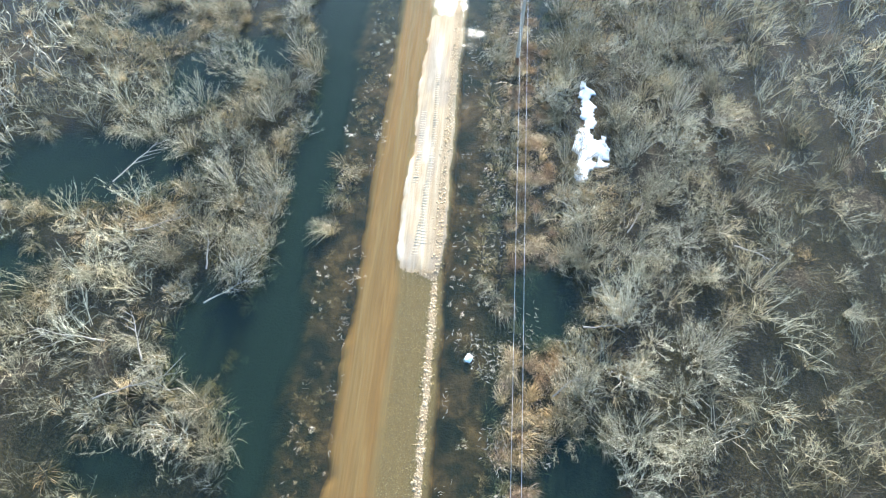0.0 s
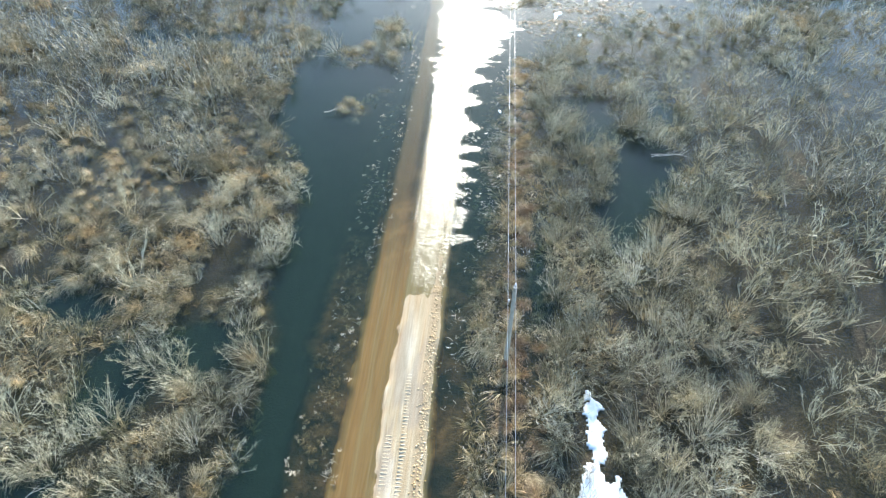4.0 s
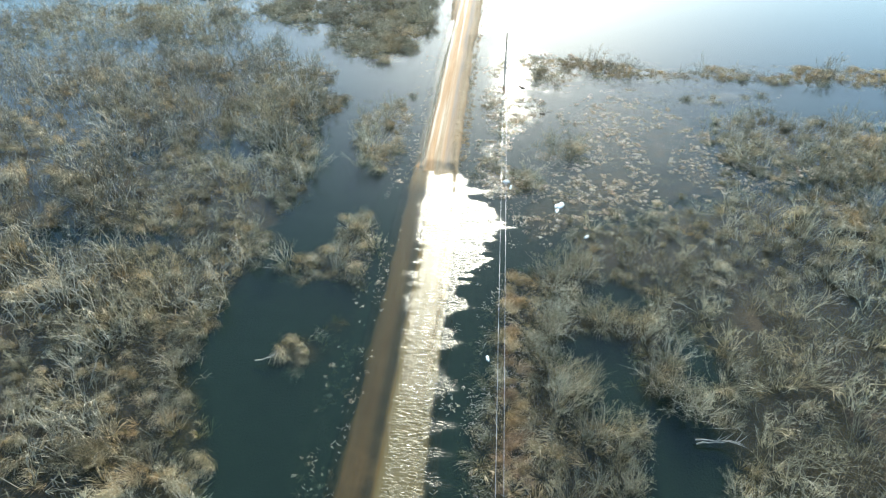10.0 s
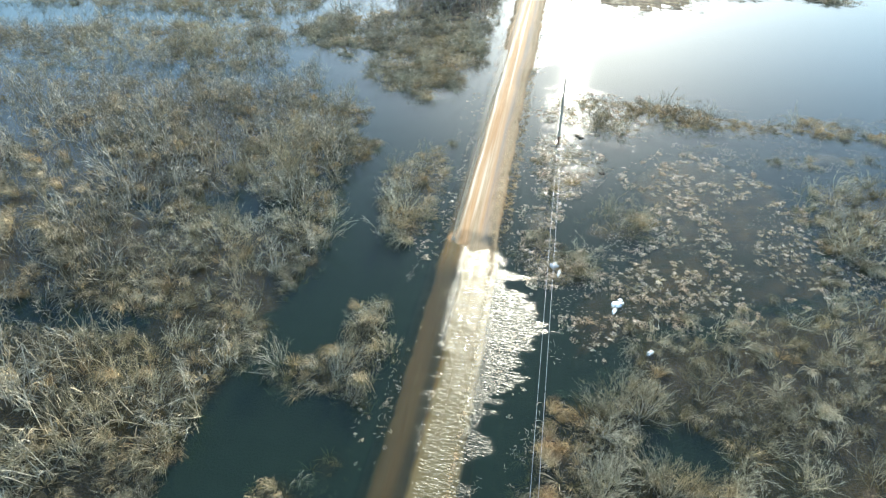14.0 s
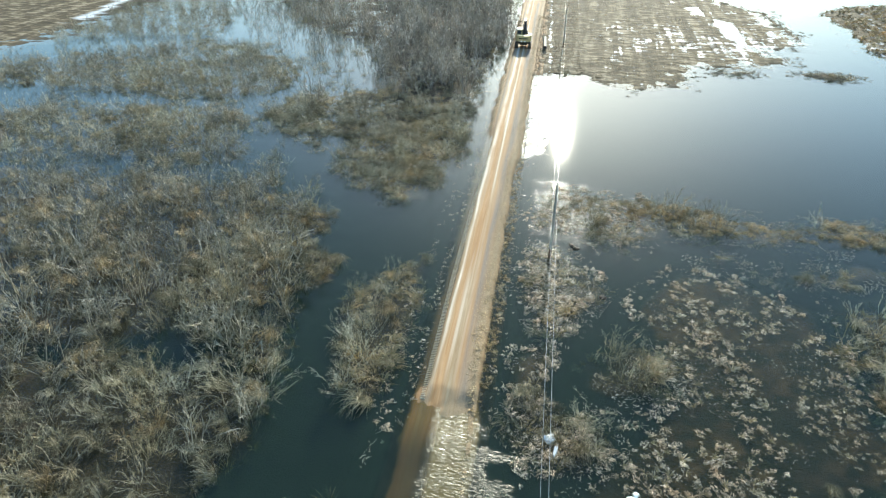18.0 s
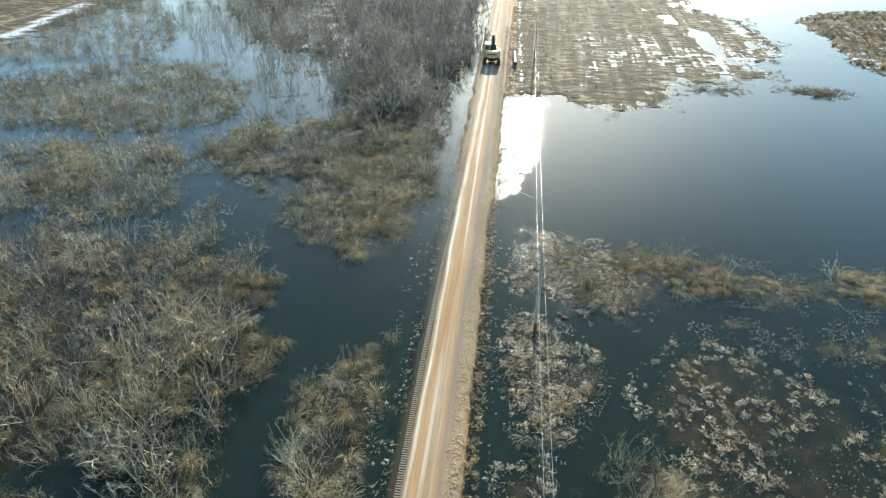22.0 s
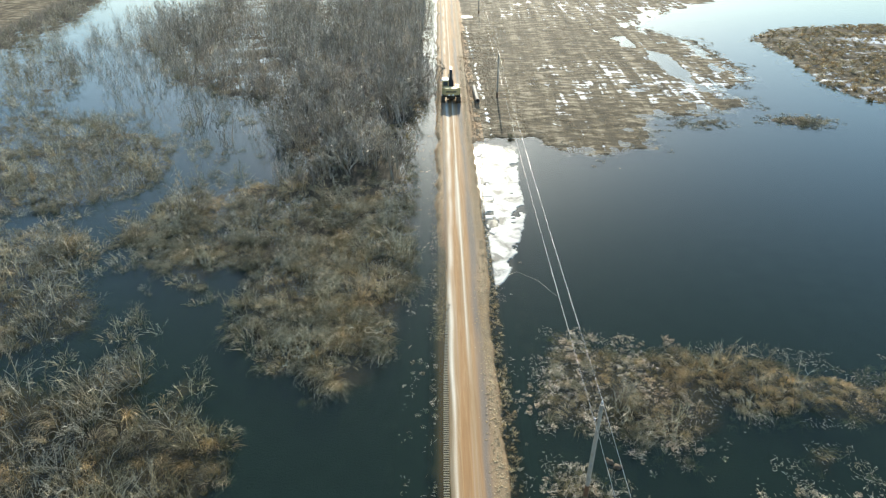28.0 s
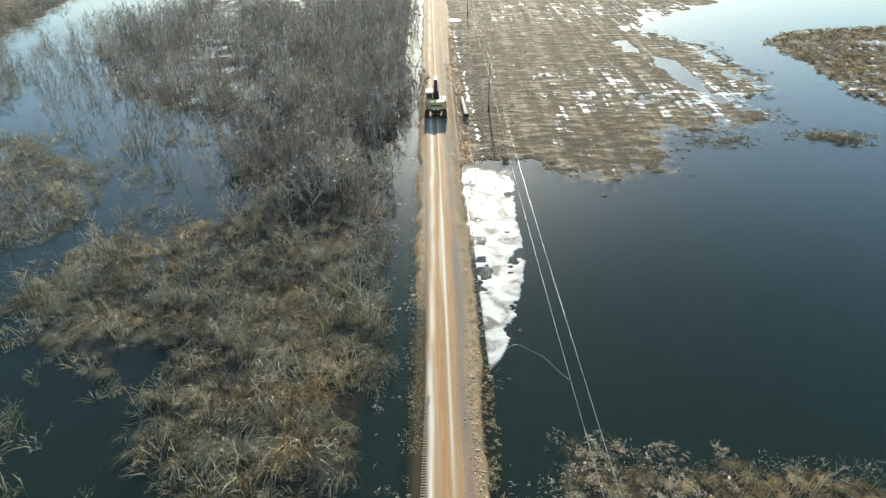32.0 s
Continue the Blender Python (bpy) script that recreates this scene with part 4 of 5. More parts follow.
vx, vy = scatter(lambda x, y: (inside(WOOD, x, y) < 0.5) & (inside(WOOD, x, y) > -13) & (x < -24) & (x > meadow_edge(y) + 8) & (fbm(x, y, 0.12, 433) > -0.25), (-100, 160, -24, 290), 2.7, 434, 0.75)
mass("drowned_trees", TREE_FAR, vx, vy, (0.45, 1.1), [BRANCH], "sparse leafless trees standing in the flooded edge of the wood", "wood", 435, afloat=-0.25)


vx, vy = scatter(lambda x, y: (fbm(x, y, 0.3, 437) > -0.35), (-8.6, 194, -6.5, 300), 0.85, 438, 0.8)
mass("ditch_brush", SHRUB_FAR, vx, vy, (0.18, 0.42), [ALDER], "low dark brush along the ditch under the wood", "thicket", 439, afloat=-0.1)


def grassy(x, y):
    """Sedge and dead grass: shores, isles and the strip under the wires."""
    d = land_at(x, y)
    strip = (x > 0.8) & (x < 6.5) & (y < 74)
    isles = np.maximum.reduce([inside(p, x, y) for p in (POLE_ISLE, REED_ISLE)]) > -0.4
    isles = isles | ((np.maximum(inside(WEST_ISLE, x, y), inside(FAR_WEST_ISLE, x, y)) > 0) & (fbm(x, y, 0.3, 229) > -0.15))
    shore = (d > -0.1) & (d < 1.2) & (x < 62) & (x > -75) & (y < 200)
    point = (inside(WOOD_POINT, x, y) > -0.5) & (y < 156)
    under = (fbm(x, y, 0.3, 211) > 0.2 * smooth(-22, -30, x) * (1 - smooth(112, 122, y)) + 0.4 * smooth(8, 11, x) * (1 - smooth(76, 84, y))) & (d > 0.0) & (y < 185) & (x > -75) & (x < 45)
    return (d > -0.35) & (strip | under | isles | shore | point | (oval(ISLETS, x, y) > -0.3)) & (inside(FIELD, x, y) < 0) & off_road(x, y)


gx, gy = scatter(grassy, (-95, -8, 75, 205), 0.68, 500, 0.44, 0.85, 0.35)
ex, ey = scatter(lambda x, y: (x > 0.9) & (x < 7.5) & (y < 73) & (land_at(x, y) > -0.6) & (fbm(x, y, 0.45, 213) > -0.35), (0, 0, 8, 73), 0.8, 505, 0.75)
gx, gy = np.concatenate([gx, ex]), np.concatenate([gy, ey])
near = (np.abs(gx) < 14) & (gy < 126)
order = np.argsort(np.where(near, np.abs(gx - 4) + 0.02 * gy, 999))[:280]
tus_parts = [mesh_np("sedge_tussock", *s, [STRAW if i % 2 else RUSSET]) for i, s in enumerate(TUSSOCK)]
plant_things("sedge_tussock", tus_parts, gx[order], gy[order], (0.55, 1.2), "tussock of dead straw-coloured sedge in shallow water", "grass", "sedge tussocks along the ditch", 510)
rest = np.ones(len(gx), bool)
rest[order] = False
half = fbm(gx, gy, 0.25, 215) + 0.5 * (np.random.RandomState(9).rand(len(gx)) - 0.5) > -0.05
MOPS = [mop_shape(850 + i, 54, 0.85, 0.62, 0.45 + 0.15 * i, 0.0145) for i in range(5)]
mass("dead_sedge", MOPS, gx[rest & half], gy[rest & half], (0.5, 1.25), [OLIVE], "bleached straw-coloured dead sedge along the shores", "grass", 511, comb=-100)
mass("tawny_sedge", SEDGE, gx[rest & ~half], gy[rest & ~half], (0.55, 1.4), [STRAW], "tawny dead sedge along the shores", "grass", 512)

hx, hy = scatter(lambda x, y: (land_at(x, y) > -0.25) & (oval(POOLS, x, y) < 0.0) & (fbm(x, y, 0.5, 241) > -0.14 + 0.55 * (1 - smooth(30, 42, y)) + 0.3 * smooth(-17, -20, x) * smooth(56, 64, y) - 0.1 * (inside(CLUMP_ISLE, x, y) > -1) + 0.15 * (inside(TRIANGLE_ISLE, x, y) > -2)), (-55, -2, -9, 117), 1.2, 517, 0.9)
warmth = fbm(hx, hy, 0.22, 243) + 0.5 * (np.random.RandomState(10).rand(len(hx)) - 0.5)
HEAPS = [mop_shape(870 + i, 58, 1.05, 0.85, 0.5 + 0.15 * i, 0.022) for i in range(5)]
FINE_HEAPS = [mop_shape(880 + i, 110, 0.95, 0.75, 0.5 + 0.15 * i, 0.0115) for i in range(5)]
close = hy < 62
for heaps, zone, sizes in ((FINE_HEAPS, close, (0.55, 1.15)), (HEAPS, ~close, (0.55, 1.25))):
    mass("shaggy_tussocks", heaps, hx[zone & (warmth < 0.02)], hy[zone & (warmth < 0.02)], sizes, [OLIVE], "shaggy grey-olive tussocks of dead marsh grass combed over", "grass", 518, comb=-115)
    mass("golden_tussocks", heaps, hx[zone & (warmth >= 0.02)], hy[zone & (warmth >= 0.02)], sizes, [STRAW], "shaggy golden tussocks of dead marsh grass combed over", "grass", 519, comb=-115)
wx2, wy2 = scatter(lambda x, y: (land_at(x, y) > -0.3) & (land_at(x, y) < 9.0) & (fbm(x, y, 0.25, 223) > 0.2 + 0.25 * smooth(-22, -30, x) + 0.22 * smooth(8, 11, x) * (1 - smooth(76, 84, y))) & off_road(x, y) & (inside(FIELD, x, y) < -2) & (inside(WOOD, x, y) < 0) & (inside(HEDGE, x, y) < 0), (-62, 0, 45, 150), 0.62, 525, 0.7)
hx, hy = scatter(lambda x, y: ((np.maximum(inside(EAST_ISLE, x, y), np.minimum(inside(EAST_THICKET, x, y) + 1.0, y - 73)) > -0.3) | (oval(ISLETS[10:13], x, y) > -0.8)) & (fbm(x, y, 0.4, 249) > -0.15), (3, 72, 62, 111), 1.25, 551, 0.8)
mass("isle_tussocks", HEAPS, hx, hy, (0.5, 1.1), [OLIVE], "shaggy olive tussocks on the eastern marsh isle", "grass", 552, comb=-100)
hx, hy = scatter(lambda x, y: (inside(HEDGE, x, y) > -0.5) & (inside(HEDGE, x, y) < 4.0) & (y > 117.5 - 2 * smooth(14, 22, x)) & (x > 8) & (fbm(x, y, 0.35, 251) > -0.3), (6, 117, 82, 127), 0.8, 553, 0.8)
mass("golden_fringe", HEAPS, hx, hy, (0.32, 0.8), [STRAW], "golden dead grass fringing the pond along the fence line", "grass", 554, comb=-95)
MOP = [sedge_shape(595 + i, 36, 0.7, 0.65, 0.5 * (i - 1), 0.013) for i in range(4)]
mass("straw_grass", MOP, wx2, wy2, (0.4, 1.2), [STRAW], "golden dead grass between the willows", "grass", 526)
bx, by = scatter(lambda x, y: (inside(MARSH, x, y) > -1.0), (4, 74, 40, 114), 0.4, 520, 0.55, 0.95, 0.4)
mass("marsh_tufts", TUFT, bx, by, (0.2, 1.3), [PALE_STRAW], "small pale dead tufts scattered over shallow marsh", "grass", 521, afloat=-0.02)
rx2, ry2 = scatter(lambda x, y: (((x > -8.8) & (x < -6.7)) | ((x > 0.3) & (x < 3.4))) & (fbm(x, y, 0.4, 227) > 0.1 - 0.2 * ((x < -7.2) & (x > -8.5))), (-9, -4, 4, 66), 0.5, 533, 0.75)
mass("russet_sedge", TUFT, rx2, ry2, (0.5, 1.2), [RUSSET], "russet sodden sedge along the drowned verges", "grass", 534, afloat=-0.16)
def broken(x, y):
    return (x < -24.5 - 0.12 * (y - 112)) & (land_at(x, y) < 0.3) & (fbm(x, y, 0.25, 231) + 0.3 * fbm(x, y, 0.06, 233) > 0.10 - 0.12 * smooth(-40, -50, x))


vx, vy = scatter(broken, (-75, 106, -22, 182), 1.35, 571, 0.8)
mass("drowned_scrub", SHRUB_FAR, vx, vy, (0.35, 0.95), [TWIG], "low bare scrub standing in open flood water", "thicket", 572, afloat=-0.2)
vx, vy = scatter(broken, (-75, 106, -22, 182), 0.95, 573, 0.6)
mass("drowned_sedge", SEDGE, vx, vy, (0.6, 1.5), [STRAW], "tawny sedge standing in open flood water", "grass", 574, afloat=-0.12)
vx, vy = scatter(lambda x, y: ((np.abs(x + 6.55 + 0.3 * fbm(x, y, 0.2, 235)) < 0.3) | (np.abs(x + 1.15 + 0.3 * fbm(x, y, 0.2, 236)) < 0.4)) & (fbm(x, y, 0.5, 237) > 0.0), (-8, 88, 0, 172), 0.26, 575, 0.6)
mass("edge_litter", TUFT, vx, vy, (0.15, 0.5), [PALE_STRAW], "broken pale litter along the waterline of the road", "litter", 576, afloat=-0.02)
lx, ly = scatter(lambda x, y: ((x > -9) & (x < -5.9)) | ((x > -0.8) & (x < 2.2)), (-9.5, -5, 3, 172), 0.55, 530, 0.33, 1.0, 0.25)
mass("drift_litter", TUFT, lx, ly, (0.25, 0.75), [PALE_STRAW], "pale reed litter washed along the road's edges", "litter", 531, afloat=-0.02)


kx, ky = scatter(lambda x, y: (np.maximum(inside(FIELD, x, y), inside(EAST_BANK, x, y)) > -3.0) & (ground_z(x, y) > -0.06), (0, 160, 115, 292), 1.1, 540, 0.6, 1.0, 0.3)
CLUMP = [sedge_shape(580 + i, 12, 0.7, 0.16, 0.3 * (i - 1)) for i in range(3)]
pickk = np.random.RandomState(12).rand(len(kx)) < 0.5
mass("field_stubble", CLUMP, kx[pickk], ky[pickk], (0.6, 1.5), [RUSSET], "brown flattened stubble on the wet field", "grass", 541)
mass("field_grass", CLUMP, kx[~pickk], ky[~pickk], (0.6, 1.5), [STRAW], "pale dead grass on the wet field", "grass", 542)

fx, fy = scatter(lambda x, y: (inside(FIELD, x, y) < 2.5) & (inside(FIELD, x, y) > -4.5) & (x > 7) & (fbm(x, y, 0.45, 245) + 0.12 * inside(FIELD, x, y) > 0.0), (5, 156, 62, 250), 0.55, 543, 0.7)
mass("shore_stubble", TUFT, fx, fy, (0.3, 1.2), [ALDER], "dark broken stubble standing out of the water by the field", "grass", 544, afloat=-0.03)
fx, fy = scatter(lambda x, y: (inside(EAST_BANK, x, y) > -2.0) & (fbm(x, y, 0.3, 247) > -0.25), (62, 175, 118, 262), 1.25, 545, 0.8)
mass("bank_tussocks", [mop_shape(890 + i, 20, 0.7, 0.45, 0.3, 0.05) for i in range(3)], fx, fy, (0.6, 1.5), [STRAW], "brown dead tussocks covering the eastern bank", "grass", 546)
fx, fy = scatter(lambda x, y: (oval(ISLETS[3:5], x, y) > -1.2) & (fbm(x, y, 0.8, 89) > -0.15), (28, 172, 60, 182), 0.5, 547, 0.85)
mass("islet_stubble", TUFT, fx, fy, (0.4, 1.5), [ALDER], "dark stubble on a small mud islet", "grass", 548, afloat=-0.03)

mx, my = scatter(lambda x, y: (inside(WOOD_POINT, x, y) > -0.5) & (y < 150) & (land_at(x, y) > -0.2) & (fbm(x, y, 0.3, 217) > 0.0), (-41, 114, -7, 151), 0.75, 560, 0.8)
COMBED = [mop_shape(590 + i, 50, 0.95, 0.55, 0.8, 0.017) for i in range(4)]
mass("combed_grass", COMBED, mx, my, (0.6, 1.5), [OLIVE], "long bleached grass combed flat by flood water", "grass", 561, comb=-105)
mx, my = scatter(lambda x, y: (inside(HEDGE, x, y) > -0.3) & (fbm(x, y, 0.28, 219) > 0.12 - 0.35 * smooth(112, 123, y) - 0.25 * smooth(8, 22, x)), (0, 106, 60, 127), 0.7, 565, 0.55)
mass("hedge_grass", COMBED, mx, my, (0.35, 0.85), [STRAW], "tawny dead grass along the drowned fence line", "grass", 566, comb=-100)
mx, my = scatter(lambda x, y: (np.maximum.reduce([inside(POLE_ISLE, x, y), inside(REED_ISLE, x, y), np.minimum(inside(HEDGE, x, y), 13 - x)]) + 2.2 * fbm(x, y, 0.4, 225) > -0.3) & (fbm(x, y, 0.7, 221) > -0.02), (0, 82, 14, 127), 0.36, 568, 0.8)
mass("reed_mat", TUFT, mx, my, (0.3, 1.25), [PALE_STRAW], "pale flattened reed mat floating round the poles", "grass", 569, afloat=-0.02)


# ---- things along the road ----
def plain(name, color, rough=0.6, metal=0.0, grain=8.0, wear=0.25, spec=0.4):
    m = Nodes(name)
    n = m.noise(grain, 4, 0.65, m.coords())
    n2 = m.noise(grain * 0.15, 3, 0.6, m.coords())
    c = m.mix(m.val(n, 0.0, wear), (*color, 1), tuple(v * 0.45 for v in color))
    c = m.mix(m.val(n2, 0.0, wear * 1.4, 0.4, 0.8), c, (0.19, 0.15, 0.10))
    return m.done(c, m.val(n, rough * 0.85, min(1.0, rough * 1.15)), m.bump(n, 0.15, 0.02), metal, spec)


YELLOW = plain("excavator_yellow", (0.72, 0.54, 0.25), 0.62)
DARK = plain("dark_steel", (0.035, 0.033, 0.03), 0.5, 0.3)
RUBBER = plain("muddy_track_steel", (0.10, 0.08, 0.06), 0.7, 0.4)
CHROME = plain("polished_rod", (0.75, 0.75, 0.74), 0.18, 1.0, wear=0.05)
POLE_WOOD = plain("weathered_pole_wood", (0.44, 0.41, 0.36), 0.75, 0.0, 14.0, 0.5)
WIRE = plain("bare_aluminium_wire", (0.82, 0.82, 0.80), 0.32, 0.85, 3.0, 0.08)
CERAMIC = plain("insulator_porcelain", (0.55, 0.56, 0.58), 0.2, wear=0.1)
GALV = plain("galvanised_culvert", (0.36, 0.33, 0.28), 0.7, 0.2)
ICE = plain("old_snow", (0.84, 0.87, 0.89), 0.55, 0.0, 5.0, 0.12)
LAMP = plain("lamp_glass", (0.9, 0.9, 0.86), 0.12, 0.0, 5.0, 0.05)
GLASS = plain("cab_glass", (0.05, 0.06, 0.07), 0.06, 0.0, 2.0, 0.05, 0.8)


def box(bm, size, at, bevel=0.0, turn=None):
    m = Matrix.LocRotScale(at, turn, size)
    made = bmesh.ops.create_cube(bm, size=1.0, matrix=m)
    if bevel:
        edges = {e for v in made["verts"] for e in v.link_edges}
        bmesh.ops.bevel(bm, geom=list(edges), offset=bevel, segments=2, affect="EDGES", profile=0.6)
    return bm


def tube(bm, a, b, r0, r1=None, sides=12):
    a, b = Vector(a), Vector(b)
    r1 = r0 if r1 is None else r1
    turn = (b - a).to_track_quat("Z", "Y").to_matrix().to_4x4()
    bmesh.ops.create_cone(bm, cap_ends=True, segments=sides, radius1=r0, radius2=r1, depth=(b - a).length, matrix=Matrix.Translation((a + b) / 2) @ turn)
    return bm


def beam(bm, line, width, depths):
    """A box beam that follows a bent line in the y-z plane."""
    rings = []
    for i, (p, d) in enumerate(zip(line, depths)):
        a, b = line[max(0, i - 1)], line[min(len(line) - 1, i + 1)]
        ty, tz = b[0] - a[0], b[1] - a[1]
        ln = math.hypot(ty, tz)
        ny, nz = -tz / ln, ty / ln
        rings.append([bm.verts.new((sx * width / 2, p[0] + s * ny * d / 2, p[1] + s * nz * d / 2)) for sx, s in ((-1, -1), (1, -1), (1, 1), (-1, 1))])
    for r, q in zip(rings, rings[1:]):
        for i in range(4):
            bm.faces.new((r[i], r[(i + 1) % 4], q[(i + 1) % 4], q[i]))
    bm.faces.new(rings[0][::-1])
    bm.faces.new(rings[-1])
    bmesh.ops.recalc_face_normals(bm, faces=bm.faces)
    return bm


def excavator(x, y, z):
    e = new("excavator")
    e.matrix_basis = pose(x, y, z) @ Matrix.Scale(1.13, 4)
    tagged(e, "yellow tracked excavator with dark raised boom on the road", "excavator")
    part("undercarriage", box(box(bmesh.new(), (1.3, 2.4, 0.45), (0, 0, 0.62), 0.05), (2.1, 0.5, 0.3), (0, 0, 0.55), 0.04), DARK, e)
    part("slew_ring", tube(bmesh.new(), (0, 0, 0.8), (0, 0, 1.0), 0.72, 0.72, 24), DARK, e)
    for s in (-1, 1):
        bm = bmesh.new()
        n = 44
        for k in range(n):
            u = k / n * (2 * 3.3 + 2 * math.pi * 0.42)
            if u < 3.3:
                p, a = (-1.65 + u, 0.84), 0
            elif u < 3.3 + math.pi * 0.42:
                q = (u - 3.3) / 0.42
                p, a = (1.65 + math.sin(q) * 0.42, 0.42 + math.cos(q) * 0.42), -q
            elif u < 6.6 + math.pi * 0.42:
                p, a = (1.65 - (u - 3.3 - math.pi * 0.42), 0.0), math.pi
            else:
                q = (u - 6.6 - math.pi * 0.42) / 0.42
                p, a = (-1.65 - math.sin(q) * 0.42, 0.42 - math.cos(q) * 0.42), math.pi - q
            box(bm, (0.6, 0.16, 0.07), (s * 1.15, p[0], p[1] + 0.035), 0, Euler((a, 0, 0)))
        track = part("track", bm, RUBBER, e, "muddy steel crawler track")
        part("track_frame", box(bmesh.new(), (0.34, 3.2, 0.4), (s * 1.15, 0, 0.43), 0.06), DARK, track)
        part("sprocket", tube(bmesh.new(), (s * 1.15 - 0.14, -1.65, 0.43), (s * 1.15 + 0.14, -1.65, 0.43), 0.36, 0.36, 18), DARK, track)
        part("idler", tube(bmesh.new(), (s * 1.15 - 0.14, 1.65, 0.43), (s * 1.15 + 0.14, 1.65, 0.43), 0.36, 0.36, 18), DARK, track)
    part("turntable_deck", box(bmesh.new(), (2.7, 3.6, 0.18), (0, -0.35, 1.09), 0.05), DARK, e)
    bm = bmesh.new()
    ring = [bm.verts.new((math.sin(a) * 1.42, -1.15 - math.cos(a) * 1.0, 1.2)) for a in np.linspace(-1.57, 1.57, 13)]
    face = bm.faces.new(ring)
    up = bmesh.ops.extrude_face_region(bm, geom=[face])
    bmesh.ops.translate(bm, verts=[v for v in up["geom"] if isinstance(v, bmesh.types.BMVert)], vec=(0, 0, 1.0))
    bmesh.ops.bevel(bm, geom=list(bm.edges), offset=0.06, segments=2, affect="EDGES")
    bmesh.ops.recalc_face_normals(bm, faces=bm.faces)
    weight = part("counterweight", bm, YELLOW, e, "rounded yellow counterweight")
    part("stripe", box(bmesh.new(), (1.5, 0.03, 0.16), (0, -2.155, 1.75), 0.01), DARK, weight)
    part("engine_hood", box(bmesh.new(), (2.5, 1.5, 0.75), (0, -0.85, 1.6), 0.09), YELLOW, e)
    part("exhaust", tube(bmesh.new(), (0.75, -0.7, 1.95), (0.75, -0.7, 2.45), 0.07), DARK, e)
    part("tank_box", box(bmesh.new(), (0.8, 1.5, 0.8), (0.95, 0.65, 1.55), 0.07), YELLOW, e)
    cab = part("cab", box(bmesh.new(), (0.95, 1.6, 1.65), (-0.85, 0.7, 2.0), 0.12), YELLOW, e)
    part("cab_window", box(bmesh.new(), (0.72, 0.03, 0.6), (-0.85, -0.11, 2.38), 0.01), GLASS, cab, "dark rear window of the cab")
    for s in (-1, 1):
        part("side_window", box(bmesh.new(), (0.03, 1.2, 0.75), (-0.85 + s * 0.476, 0.7, 2.35), 0.01), GLASS, cab)
    # Roof takes the white snow colour in place of sun glare.
    part("cab_roof", box(bmesh.new(), (0.92, 1.5, 0.09), (-0.85, 0.7, 2.87), 0.03), ICE, cab, "cab roof coloured white for the sun on it")
    part("boom", beam(bmesh.new(), [(0.5, 1.5), (1.3, 2.7), (2.3, 3.6), (3.3, 3.85), (4.3, 3.5)], 0.42, [0.55, 0.6, 0.7, 0.52, 0.4]), DARK, e, "dark boom raised ahead")
    part("arm", beam(bmesh.new(), [(4.1, 3.8), (4.5, 3.2), (4.9, 2.3), (5.1, 1.5)], 0.34, [0.35, 0.6, 0.45, 0.3]), DARK, e)
    bm = beam(bmesh.new(), [(5.1, 1.45), (5.5, 1.1), (5.45, 0.6), (5.0, 0.3), (4.5, 0.35)], 0.95, [0.2, 0.14, 0.12, 0.1, 0.06])
    part("bucket", box(bm, (0.05, 0.8, 0.8), (0.47, 5.0, 0.8), 0), DARK, e)
    for s in (-1, 1):
        ram = part("boom_ram", tube(bmesh.new(), (s * 0.33, 1.0, 1.3), (s * 0.33, 1.65, 2.35), 0.09), DARK, e)
        part("ram_rod", tube(bmesh.new(), (s * 0.33, 1.65, 2.35), (s * 0.33, 2.2, 3.25), 0.05), CHROME, ram)
        part("work_light", tube(bmesh.new(), (s * 0.3, -2.12, 1.28), (s * 0.3, -2.19, 1.28), 0.13, 0.12, 16), LAMP, e, "round pale rear lamp")
        part("handrail", tube(tube(bmesh.new(), (s * 1.2, -1.6, 2.2), (s * 1.2, -1.6, 2.55), 0.025, None, 8), (s * 1.2, -1.6, 2.55), (s * 1.2, -0.3, 2.55), 0.025, None, 8), DARK, e)
    part("mirror", box(bmesh.new(), (0.2, 0.06, 0.3), (-1.45, 1.3, 2.5), 0.03), LAMP, e)
    return e


excavator(-3.9, 187.9, 0.34)

POLES = [(2.75, -40.0, 7.7), (2.9, 35.3, 7.7), (3.05, 109.1, 7.8), (4.2, 189.6, 7.4), (5.4, 267.0, 7.6)]
for px, py, ph in POLES:
    pole = tagged(new("utility_pole"), "weathered grey wooden utility pole standing in the marsh", "utility pole", "utility poles along the road")
    pole.matrix_basis = pose(px, py, 0)
    bm = tube(bmesh.new(), (0.0, 0, -0.9), (-0.05, 0, ph), 0.15, 0.105, 14)
    part("shaft", bm, POLE_WOOD, pole)
    part("tar_band", tube(bmesh.new(), (0, 0, 0.0), (-0.004, 0, 1.0), 0.153, 0.148, 14), plain("creosote_brown", (0.16, 0.08, 0.045), 0.7), pole, "reddish creosote stain above the water")
    part("top_pin", tube(bmesh.new(), (-0.05, 0, ph), (-0.05, 0, ph + 0.14), 0.02, 0.02, 8), DARK, pole)
    part("top_insulator", tube(tube(bmesh.new(), (-0.05, 0, ph + 0.10), (-0.05, 0, ph + 0.2), 0.075, 0.06, 12), (-0.05, 0, ph + 0.2), (-0.05, 0, ph + 0.27), 0.045, 0.05, 12), CERAMIC, pole)
    part("bracket", box(bmesh.new(), (0.22, 0.05, 0.08), (-0.2, 0, ph - 1.15), 0.01), DARK, pole)
    part("spool", tube(bmesh.new(), (-0.3, 0, ph - 1.22), (-0.3, 0, ph - 1.06), 0.055, 0.055, 12), CERAMIC, pole)
